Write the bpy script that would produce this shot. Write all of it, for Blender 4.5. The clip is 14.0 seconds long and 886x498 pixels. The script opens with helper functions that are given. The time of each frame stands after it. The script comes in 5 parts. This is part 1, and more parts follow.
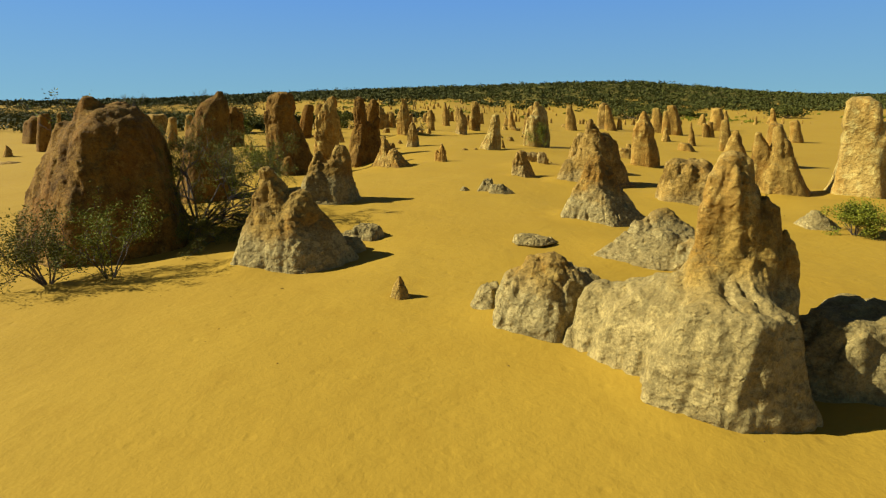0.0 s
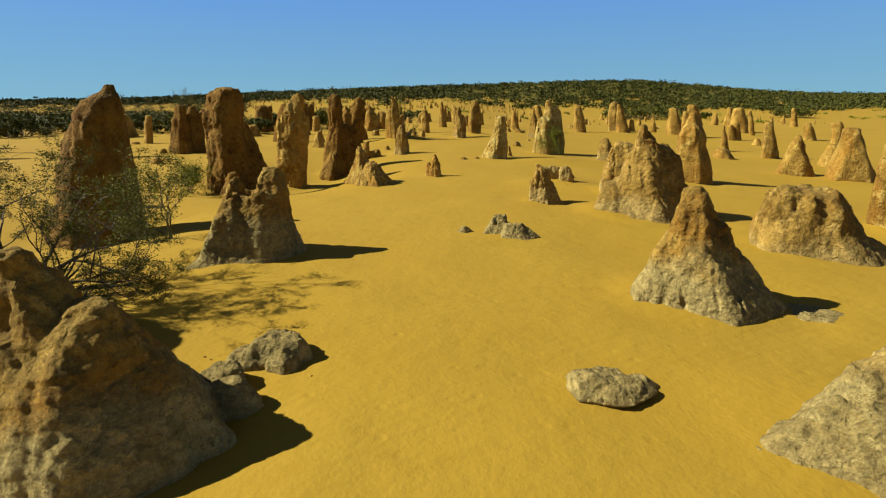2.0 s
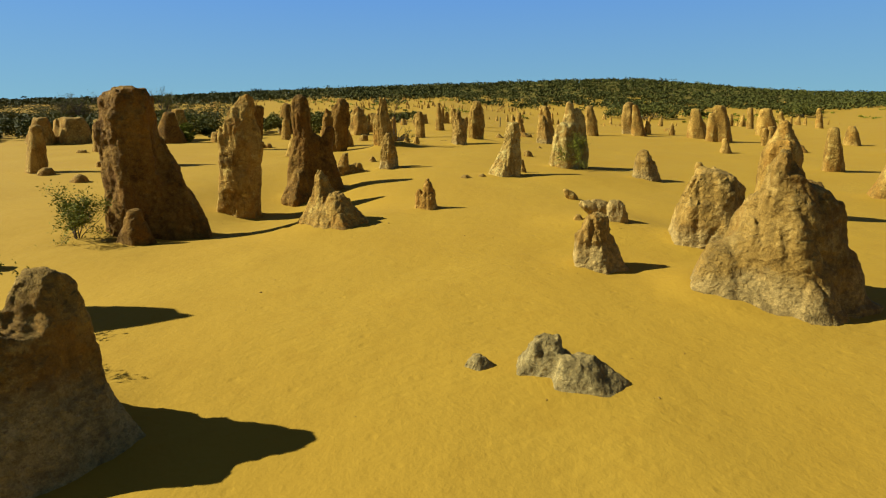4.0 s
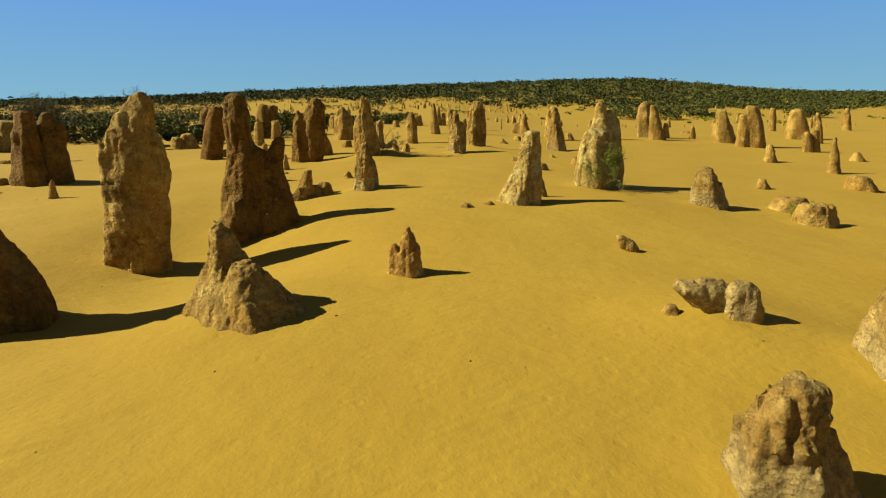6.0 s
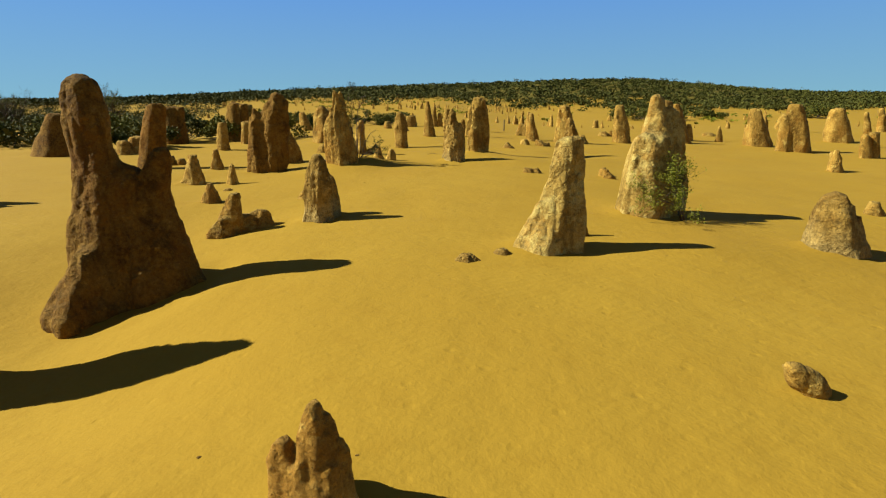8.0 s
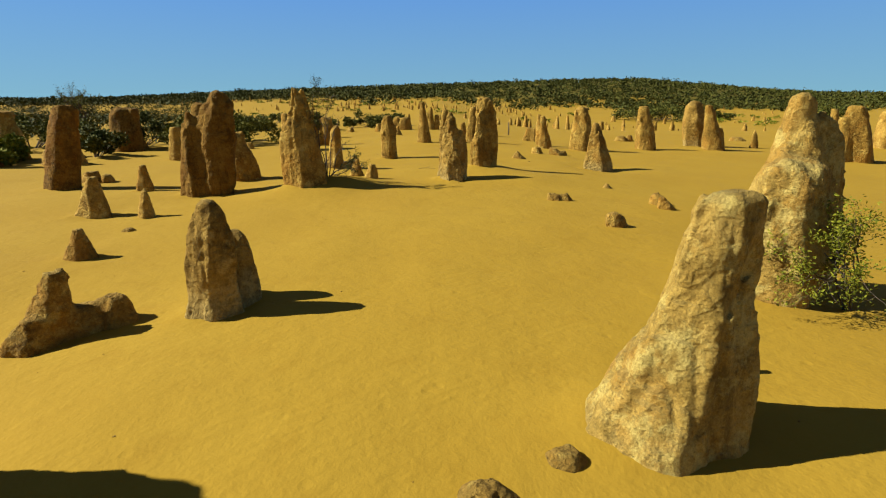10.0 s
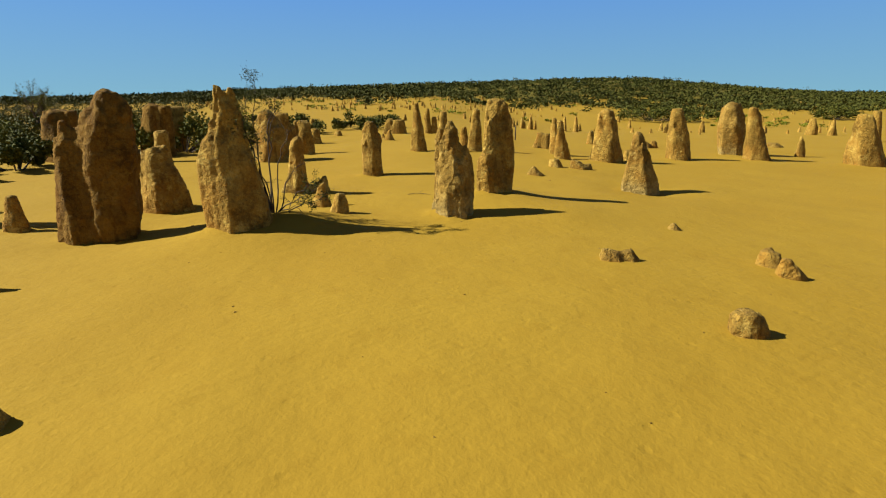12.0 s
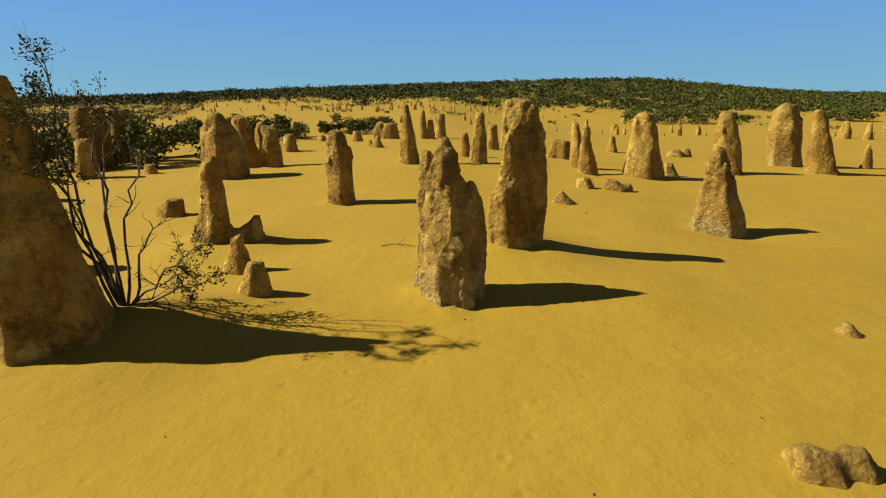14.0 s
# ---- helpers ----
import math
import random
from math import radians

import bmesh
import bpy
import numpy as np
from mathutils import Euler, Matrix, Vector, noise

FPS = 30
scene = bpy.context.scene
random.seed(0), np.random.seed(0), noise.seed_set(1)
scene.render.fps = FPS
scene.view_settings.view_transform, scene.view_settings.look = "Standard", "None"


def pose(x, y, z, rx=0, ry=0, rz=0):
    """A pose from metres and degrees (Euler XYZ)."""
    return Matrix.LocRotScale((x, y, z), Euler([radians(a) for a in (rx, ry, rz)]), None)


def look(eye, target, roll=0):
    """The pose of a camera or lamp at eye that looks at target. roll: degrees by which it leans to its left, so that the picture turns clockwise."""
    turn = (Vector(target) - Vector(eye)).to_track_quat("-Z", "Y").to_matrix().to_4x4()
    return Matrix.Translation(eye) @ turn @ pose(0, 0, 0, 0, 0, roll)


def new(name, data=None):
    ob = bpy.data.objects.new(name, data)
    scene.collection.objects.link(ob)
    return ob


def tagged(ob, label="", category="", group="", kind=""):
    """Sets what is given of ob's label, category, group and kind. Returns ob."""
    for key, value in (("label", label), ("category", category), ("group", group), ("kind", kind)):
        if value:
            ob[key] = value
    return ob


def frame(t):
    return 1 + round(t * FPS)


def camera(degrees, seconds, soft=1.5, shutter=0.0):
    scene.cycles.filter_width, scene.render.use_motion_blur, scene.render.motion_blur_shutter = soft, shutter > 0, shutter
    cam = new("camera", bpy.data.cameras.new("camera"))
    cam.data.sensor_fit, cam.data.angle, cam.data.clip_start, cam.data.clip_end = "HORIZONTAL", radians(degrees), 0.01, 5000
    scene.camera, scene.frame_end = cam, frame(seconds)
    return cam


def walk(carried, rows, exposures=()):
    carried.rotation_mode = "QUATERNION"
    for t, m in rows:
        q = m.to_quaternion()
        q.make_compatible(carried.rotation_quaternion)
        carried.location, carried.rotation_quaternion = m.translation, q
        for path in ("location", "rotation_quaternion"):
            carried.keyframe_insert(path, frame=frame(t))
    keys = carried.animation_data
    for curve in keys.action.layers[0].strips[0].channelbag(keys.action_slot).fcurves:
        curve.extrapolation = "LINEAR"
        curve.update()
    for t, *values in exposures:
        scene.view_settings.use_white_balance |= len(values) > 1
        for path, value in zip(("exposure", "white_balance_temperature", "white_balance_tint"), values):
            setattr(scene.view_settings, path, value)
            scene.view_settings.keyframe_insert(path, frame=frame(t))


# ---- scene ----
cam = camera(83.0, 14.0, soft=1.15)
METRES, EYE, TILT, LEAN, TURN = 30.6, 2.2, 0.0, 0.0, 0.0
ROWS = [
    (0.0, 0.0, 0.0, 0.0, -0.11, -16.4, 0.39),
    (0.5, 0.0017, 0.036, -0.0006, -0.17, -16.41, 0.4),
    (1.0, 0.003, 0.0723, -0.0006, -0.22, -16.43, 0.37),
    (1.5, 0.004, 0.108, -0.0004, -0.28, -16.46, 0.36),
    (2.0, 0.0049, 0.1439, -0.0007, -0.34, -16.49, 0.37),
    (2.5, 0.0052, 0.1801, -0.0007, -0.4, -16.52, 0.39),
    (3.0, 0.0055, 0.2167, 0.0005, -0.46, -16.57, 0.4),
    (5.5, 0.0109, 0.3955, 0.0031, -0.82, -16.6, 0.48),
    (6.0, 0.0122, 0.4317, 0.0026, -0.9, -16.6, 0.48),
    (6.5, 0.014, 0.4677, 0.0015, -0.96, -16.61, 0.46),
    (7.0, 0.0159, 0.5036, -0.0002, -1.0, -16.58, 0.49),
    (7.5, 0.0178, 0.5392, -0.0017, -1.05, -16.55, 0.46),
    (8.0, 0.0201, 0.5745, -0.0033, -1.09, -16.52, 0.46),
    (10.5, 0.0263, 0.7503, -0.0018, -1.29, -16.55, 0.39),
    (11.0, 0.0275, 0.7849, -0.0013, -1.33, -16.57, 0.39),
    (11.5, 0.0286, 0.8193, -0.0013, -1.38, -16.58, 0.4),
    (12.0, 0.0295, 0.8547, 0.0001, -1.41, -16.62, 0.33),
    (12.5, 0.0313, 0.8912, 0.0049, -1.43, -16.65, 0.31),
    (13.0, 0.0332, 0.9265, 0.0038, -1.44, -16.61, 0.33),
    (13.5, 0.035, 0.9622, 0.0017, -1.45, -16.58, 0.32),
    (14.0, 0.0368, 0.9985, -0.0001, -1.47, -16.55, 0.32),
]
walk(cam, [(t, pose(0, 0, EYE, TILT, LEAN, TURN) @ pose(METRES * x, METRES * y, METRES * z, 90 + pitch, roll, yaw)) for t, x, y, z, yaw, pitch, roll in ROWS], exposures=((0.0, 0.94), (14.0, 0.94)))

# ---- light: clear sky, sun high to the west ----
SUN_TO = Vector((-0.78, 0.035, 0.605)).normalized()
SUN_EL, SUN_AZ = math.asin(SUN_TO.z), math.atan2(SUN_TO.x, SUN_TO.y)
world = bpy.data.worlds.new("clear_sky")
scene.world = world
world.use_nodes = True
wn, wl = world.node_tree.nodes, world.node_tree.links
sky = wn.new("ShaderNodeTexSky")
sky.sky_type, sky.sun_disc = "NISHITA", False
sky.sun_elevation, sky.sun_rotation = SUN_EL, SUN_AZ
sky.altitude, sky.air_density, sky.dust_density, sky.ozone_density = 0.0, 1.0, 0.2, 3.0
tint = wn.new("ShaderNodeMix")
tint.data_type, tint.blend_type = "RGBA", "MULTIPLY"
tint.inputs[0].default_value = 1.0
tint.inputs[7].default_value = (0.70, 1.0, 1.15, 1)
coord = wn.new("ShaderNodeTexCoord")
lift = wn.new("ShaderNodeVectorMath")  # a very clear sky: blue down to the horizon
lift.operation = "ADD"
lift.inputs[1].default_value = (0, 0, 0.13)
wl.new(coord.outputs["Generated"], lift.inputs[0])
wl.new(lift.outputs[0], sky.inputs[0])
wl.new(sky.outputs[0], tint.inputs[6])
# a hand-set ramp evens the blue out all round, paler towards the horizon
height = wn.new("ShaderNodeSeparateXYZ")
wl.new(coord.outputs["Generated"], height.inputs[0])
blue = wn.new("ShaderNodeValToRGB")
# the unseen upper stops are dim and near neutral to hold the fill light down
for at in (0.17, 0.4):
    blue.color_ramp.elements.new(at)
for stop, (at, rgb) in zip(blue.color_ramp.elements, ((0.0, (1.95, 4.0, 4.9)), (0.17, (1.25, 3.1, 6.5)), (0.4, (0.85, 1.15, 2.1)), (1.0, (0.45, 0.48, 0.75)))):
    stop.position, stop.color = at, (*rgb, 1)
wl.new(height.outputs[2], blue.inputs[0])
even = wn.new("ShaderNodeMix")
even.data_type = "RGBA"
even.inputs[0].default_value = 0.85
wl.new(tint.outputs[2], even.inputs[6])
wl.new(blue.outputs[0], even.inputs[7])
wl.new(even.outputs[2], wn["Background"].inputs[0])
wn["Background"].inputs[1].default_value = 0.0586
sun_data = bpy.data.lights.new("sun", "SUN")
sun_data.energy, sun_data.angle, sun_data.color = 5.0, radians(0.53), (0.975, 0.985, 0.895)
sun = new("sun", sun_data)
sun.matrix_world = look(SUN_TO * 50, (0, 0, 0))


# ---- materials ----
def material(name):
    m = bpy.data.materials.new(name)
    m.use_nodes = True
    n, l = m.node_tree.nodes, m.node_tree.links
    return m, n, l, n["Principled BSDF"]


def noise_node(n, l, coord, scale, detail=6.0, rough=0.6, stretch=None):
    t = n.new("ShaderNodeTexNoise")
    t.inputs["Scale"].default_value, t.inputs["Detail"].default_value, t.inputs["Roughness"].default_value = scale, detail, rough
    if stretch:
        mp = n.new("ShaderNodeMapping")
        mp.inputs["Scale"].default_value = stretch
        l.new(coord, mp.inputs["Vector"])
        coord = mp.outputs[0]
    l.new(coord, t.inputs["Vector"])
    return t.outputs["Fac"]


def ramp_node(n, l, fac, stops):
    stops = sorted(stops, key=lambda s: s[0])
    r = n.new("ShaderNodeValToRGB")
    e = r.color_ramp.elements
    while len(e) < len(stops):
        e.new(0.5)
    for el, (p, c) in zip(e, stops):
        el.position, el.color = p, (*c, 1) if len(c) == 3 else c
    l.new(fac, r.inputs[0])
    return r.outputs[0]


def grey_ramp(n, l, fac, lo, hi):
    return ramp_node(n, l, fac, [(lo, (0, 0, 0)), (hi, (1, 1, 1))])


def mix_node(n, l, fac, a, b, blend="MIX"):
    m = n.new("ShaderNodeMix")
    m.data_type, m.blend_type = "RGBA", blend
    for v, s in ((fac, 0), (a, 6), (b, 7)):
        if isinstance(v, (int, float)):
            m.inputs[s].default_value = v
        elif isinstance(v, tuple):
            m.inputs[s].default_value = (*v, 1)
        else:
            l.new(v, m.inputs[s])
    return m.outputs[2]


def math_node(n, l, op, a, b=0.0, c=0.0):
    m = n.new("ShaderNodeMath")
    m.operation = op
    for i, v in enumerate((a, b, c)):
        if isinstance(v, (int, float)):
            m.inputs[i].default_value = v
        else:
            l.new(v, m.inputs[i])
    return m.outputs[0]


def bump_node(n, l, height, strength, dist, normal=None):
    b = n.new("ShaderNodeBump")
    b.inputs["Strength"].default_value, b.inputs["Distance"].default_value = strength, dist
    l.new(height, b.inputs["Height"])
    if normal:
        l.new(normal, b.inputs["Normal"])
    return b.outputs[0]


def limestone(name, light, mid, dark, skirt=None, skirt_top=0.6, pale=0.35):
    """Weathered limestone: blotched colour, cream and rusty patches, pits darkened at their bottoms, a greyed crown,
    vertical rills. skirt: the colour of the scoured foot; pale: the share of cream patches.
    """
    m, n, l, p = material(name)
    geo = n.new("ShaderNodeNewGeometry")
    tex = n.new("ShaderNodeTexCoord")
    pos, loc = geo.outputs["Position"], tex.outputs["Object"]
    up = n.new("ShaderNodeSeparateXYZ")
    l.new(geo.outputs["True Normal"], up.inputs[0])
    big = noise_node(n, l, pos, 1.7, 5)
    small = noise_node(n, l, pos, 9.0, 8, 0.72)
    rill = noise_node(n, l, pos, 7.0, 6, 0.65, (1, 1, 0.22))
    grain = noise_node(n, l, pos, 70.0, 6, 0.75)
    fleck = noise_node(n, l, pos, 26.0, 8, 0.75)
    blotch = math_node(n, l, "ADD", math_node(n, l, "MULTIPLY", big, 0.50), math_node(n, l, "MULTIPLY", small, 0.50))
    col = ramp_node(n, l, blotch, [(0.39, dark), (0.48, mid), (0.60, light)])
    # rusty stains, and darker vertical streaks along the rills
    rust = noise_node(n, l, pos, 1.6, 5, 0.6, (1, 1, 0.6))
    col = mix_node(n, l, math_node(n, l, "MULTIPLY", grey_ramp(n, l, rust, 0.50, 0.60), 0.55), col, (mid[0] * 1.02, mid[1] * 0.82, mid[2] * 0.62))
    col = mix_node(n, l, math_node(n, l, "MULTIPLY", grey_ramp(n, l, rill, 0.53, 0.66), 0.75), col, tuple(v * 0.55 for v in mid))
    # cream lime patches with ragged edges
    lime = noise_node(n, l, pos, 3.1, 9, 0.72)
    edge = 0.60 - 0.16 * pale
    cream = (min(0.62, light[0] * 1.35), min(0.48, light[1] * 1.45), min(0.2, light[2] * 1.75))
    col = mix_node(n, l, math_node(n, l, "MULTIPLY", grey_ramp(n, l, lime, edge, edge + 0.09), 0.70), col, cream)
    if skirt:
        sep = n.new("ShaderNodeSeparateXYZ")
        l.new(loc, sep.inputs[0])
        edge = math_node(n, l, "ADD", sep.outputs[2], math_node(n, l, "MULTIPLY_ADD", big, 0.9, -0.45))
        mask = grey_ramp(n, l, math_node(n, l, "MULTIPLY_ADD", edge, -1.0 / 0.25, skirt_top / 0.25 + 0.5), 0.0, 1.0)
        foot = ramp_node(n, l, small, [(0.36, tuple(v * 0.62 for v in skirt)), (0.50, skirt), (0.60, tuple(v * 1.45 for v in skirt))])
        foot = mix_node(n, l, math_node(n, l, "MULTIPLY", grey_ramp(n, l, lime, 0.52, 0.60), 0.6), foot, (skirt[0] * 1.45, skirt[1] * 1.45, skirt[2] * 1.5))
        col = mix_node(n, l, mask, col, foot)
    # a greyed, lichen-dark crust on what faces up
    crust = math_node(n, l, "MULTIPLY", grey_ramp(n, l, math_node(n, l, "ADD", up.outputs[2], math_node(n, l, "MULTIPLY", small, 0.9)), 0.95, 1.35), 0.45)
    col = mix_node(n, l, crust, col, (mid[0] * 0.55, mid[1] * 0.60, mid[2] * 0.9))
    rnd = n.new("ShaderNodeObjectInfo").outputs["Random"]
    hsv = n.new("ShaderNodeHueSaturation")
    l.new(math_node(n, l, "MULTIPLY_ADD", rnd, 0.26, 0.88), hsv.inputs["Value"])
    l.new(col, hsv.inputs["Color"])
    col = mix_node(n, l, grey_ramp(n, l, grain, 0.30, 0.70), mix_node(n, l, 1.0, hsv.outputs[0], (0.60, 0.58, 0.56), "MULTIPLY"), hsv.outputs[0])
    col = mix_node(n, l, math_node(n, l, "MULTIPLY", grey_ramp(n, l, fleck, 0.54, 0.64), 0.50), col, tuple(v * 0.30 for v in mid))
    col = mix_node(n, l, math_node(n, l, "MULTIPLY", grey_ramp(n, l, fleck, 0.45, 0.34), 0.25), col, tuple(min(0.8, v * 1.4) for v in light))
    p.inputs["Roughness"].default_value = 0.95
    p.inputs["Specular IOR Level"].default_value = 0.12
    nb = None
    warp = mix_node(n, l, 0.12, pos, noise_vec(n, l, pos, 9.0))
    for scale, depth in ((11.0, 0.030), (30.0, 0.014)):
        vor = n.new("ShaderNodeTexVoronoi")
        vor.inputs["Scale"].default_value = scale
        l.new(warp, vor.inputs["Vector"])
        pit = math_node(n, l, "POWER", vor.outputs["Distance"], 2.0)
        # the colour darkens towards the middle of each pit
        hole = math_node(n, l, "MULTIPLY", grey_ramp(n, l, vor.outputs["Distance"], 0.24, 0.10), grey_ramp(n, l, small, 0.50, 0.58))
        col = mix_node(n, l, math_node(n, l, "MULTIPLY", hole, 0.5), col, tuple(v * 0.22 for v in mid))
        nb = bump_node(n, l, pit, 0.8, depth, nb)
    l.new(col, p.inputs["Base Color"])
    nb = bump_node(n, l, small, 0.6, 0.030, nb)
    nb = bump_node(n, l, rill, 0.6, 0.030, nb)
    nb = bump_node(n, l, fleck, 0.9, 0.016, nb)
    nb = bump_node(n, l, grain, 0.8, 0.005, nb)
    l.new(nb, p.inputs["Normal"])
    return m


def noise_vec(n, l, coord, scale):
    t = n.new("ShaderNodeTexNoise")
    t.inputs["Scale"].default_value, t.inputs["Detail"].default_value = scale, 4
    l.new(coord, t.inputs["Vector"])
    return t.outputs["Color"]


def sand_material():
    m, n, l, p = material("yellow_sand")
    pos = n.new("ShaderNodeNewGeometry").outputs["Position"]
    wide = noise_node(n, l, pos, 0.25, 5)
    patch = noise_node(n, l, pos, 2.2, 6, 0.65)
    grain = noise_node(n, l, pos, 220.0, 3, 0.8)
    col = ramp_node(n, l, wide, [(0.35, (0.274, 0.160, 0.0145)), (0.65, (0.291, 0.175, 0.0170))])
    col = mix_node(n, l, grey_ramp(n, l, patch, 0.52, 0.78), col, (0.258, 0.148, 0.0130))
    col = mix_node(n, l, math_node(n, l, "MULTIPLY", grey_ramp(n, l, grain, 0.55, 0.75), 0.22), col, (0.188, 0.102, 0.0071))
    # low heath and litter between the bushes of the far hill
    sep = n.new("ShaderNodeSeparateXYZ")
    l.new(pos, sep.inputs[0])
    far = math_node(n, l, "MULTIPLY_ADD", sep.outputs["Y"], 0.01, -2.0)
    heath = math_node(n, l, "ADD", far, noise_node(n, l, pos, 0.05, 4, 0.6))
    col = mix_node(n, l, math_node(n, l, "MULTIPLY", grey_ramp(n, l, heath, 0.72, 0.98), 0.85), col, (0.070, 0.064, 0.0100))
    l.new(col, p.inputs["Base Color"])
    p.inputs["Roughness"].default_value = 0.95
    p.inputs["Specular IOR Level"].default_value = 0.1
    wave = n.new("ShaderNodeTexWave")
    wave.wave_type, wave.bands_direction = "BANDS", "X"
    wave.inputs["Scale"].default_value, wave.inputs["Distortion"].default_value = 2.6, 5.0
    wave.inputs["Detail"].default_value, wave.inputs["Detail Scale"].default_value = 3.0, 1.6
    mp = n.new("ShaderNodeMapping")
    mp.inputs["Rotation"].default_value = (0, 0, radians(62))
    l.new(pos, mp.inputs["Vector"])
    l.new(mp.outputs[0], wave.inputs["Vector"])
    where = grey_ramp(n, l, noise_node(n, l, pos, 0.5, 3), 0.40, 0.62)
    ripple = math_node(n, l, "MULTIPLY", wave.outputs["Fac"], where)
    vor = n.new("ShaderNodeTexVoronoi")
    vor.inputs["Scale"].default_value = 3.2
    l.new(pos, vor.inputs["Vector"])
    dent = grey_ramp(n, l, vor.outputs["Distance"], 0.03, 0.16)
    nb = bump_node(n, l, ripple, 0.10, 0.018)
    nb = bump_node(n, l, noise_node(n, l, pos, 5.0, 4, 0.5), 0.40, 0.035, nb)
    nb = bump_node(n, l, noise_node(n, l, pos, 24.0, 5, 0.6), 0.42, 0.014, nb)
    nb = bump_node(n, l, dent, 0.25, 0.02, nb)
    l.new(nb, p.inputs["Normal"])
    return m


def leaf_material(name, a, b):
    m, n, l, p = material(name)
    pos = n.new("ShaderNodeNewGeometry")
    rnd = pos.outputs["Random Per Island"]
    patch = noise_node(n, l, pos.outputs["Position"], 0.8, 3)
    fac = math_node(n, l, "MULTIPLY_ADD", rnd, 0.6, math_node(n, l, "MULTIPLY", patch, 0.4))
    l.new(ramp_node(n, l, fac, [(0.25, a), (0.75, b)]), p.inputs["Base Color"])
    p.inputs["Roughness"].default_value = 0.75
    p.inputs["Specular IOR Level"].default_value = 0.12
    return m


def bark_material(name, a, b):
    m, n, l, p = material(name)
    pos = n.new("ShaderNodeNewGeometry").outputs["Position"]
    g = noise_node(n, l, pos, 40.0, 5, 0.7, (1, 1, 0.3))
    l.new(ramp_node(n, l, g, [(0.35, a), (0.65, b)]), p.inputs["Base Color"])
    p.inputs["Roughness"].default_value = 0.9
    l.new(bump_node(n, l, g, 0.5, 0.01), p.inputs["Normal"])
    return m


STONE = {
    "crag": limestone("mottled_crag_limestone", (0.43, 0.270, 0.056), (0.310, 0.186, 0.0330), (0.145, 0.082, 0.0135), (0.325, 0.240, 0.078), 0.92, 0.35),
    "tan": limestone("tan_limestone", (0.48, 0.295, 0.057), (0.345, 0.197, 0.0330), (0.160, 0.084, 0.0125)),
    # brown stone, also a darkened tan for pinnacles seen from their shaded side
    "dark": limestone("brown_or_shaded_limestone", (0.310, 0.168, 0.026), (0.210, 0.107, 0.0145), (0.095, 0.046, 0.0062), pale=0.0),
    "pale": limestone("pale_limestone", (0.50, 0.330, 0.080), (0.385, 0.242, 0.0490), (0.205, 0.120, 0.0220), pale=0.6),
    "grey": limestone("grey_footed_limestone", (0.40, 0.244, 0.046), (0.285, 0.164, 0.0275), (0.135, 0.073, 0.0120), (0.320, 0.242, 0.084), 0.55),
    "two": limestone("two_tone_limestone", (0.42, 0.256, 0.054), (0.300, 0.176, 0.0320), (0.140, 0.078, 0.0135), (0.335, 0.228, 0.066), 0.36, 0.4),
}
SAND = sand_material()
LEAF = leaf_material("olive_leaves", (0.078, 0.090, 0.0047), (0.203, 0.195, 0.0140))
LEAF_DARK = leaf_material("dark_scrub_leaves", (0.030, 0.036, 0.0045), (0.105, 0.100, 0.0130))
LEAF_HILL = leaf_material("hill_scrub_leaves", (0.036, 0.038, 0.0052), (0.074, 0.071, 0.0098))
LEAF_MID = leaf_material("dull_olive_leaves", (0.055, 0.058, 0.006), (0.150, 0.135, 0.014))
TWIG = bark_material("dark_twigs", (0.043, 0.027, 0.0140), (0.101, 0.066, 0.0351))


# ---- the sand ----
def sstep(a, b, v):
    u = np.clip((v - a) / (b - a), 0, 1)
    return u * u * (3 - 2 * u)


# small banks and hollows of the sand: x, y, height, radius
SWELLS = ((3.6, 36.4, 0.12, 1.3), (4.6, 24.6, 0.10, 1.3), (2.4, 37.8, 0.23, 1.0), (3.5, 18.1, 0.18, 1.1), (-2.2, 19.0, 0.13, 1.1), (-2.8, 11.8, 0.11, 1.2), (-2.5, 34.9, 0.16, 1.1), (-2.5, 38.6, 0.12, 0.9), (-6.9, 14.3, -0.3, 1.5), (-6.2, 8.8, -0.14, 1.5), (-2.4, 7.6, -0.09, 1.2), (6.8, 12.5, -0.17, 1.4), (6.8, 40.0, -0.14, 1.1), (-2.4, 21.1, -0.2, 1.5))


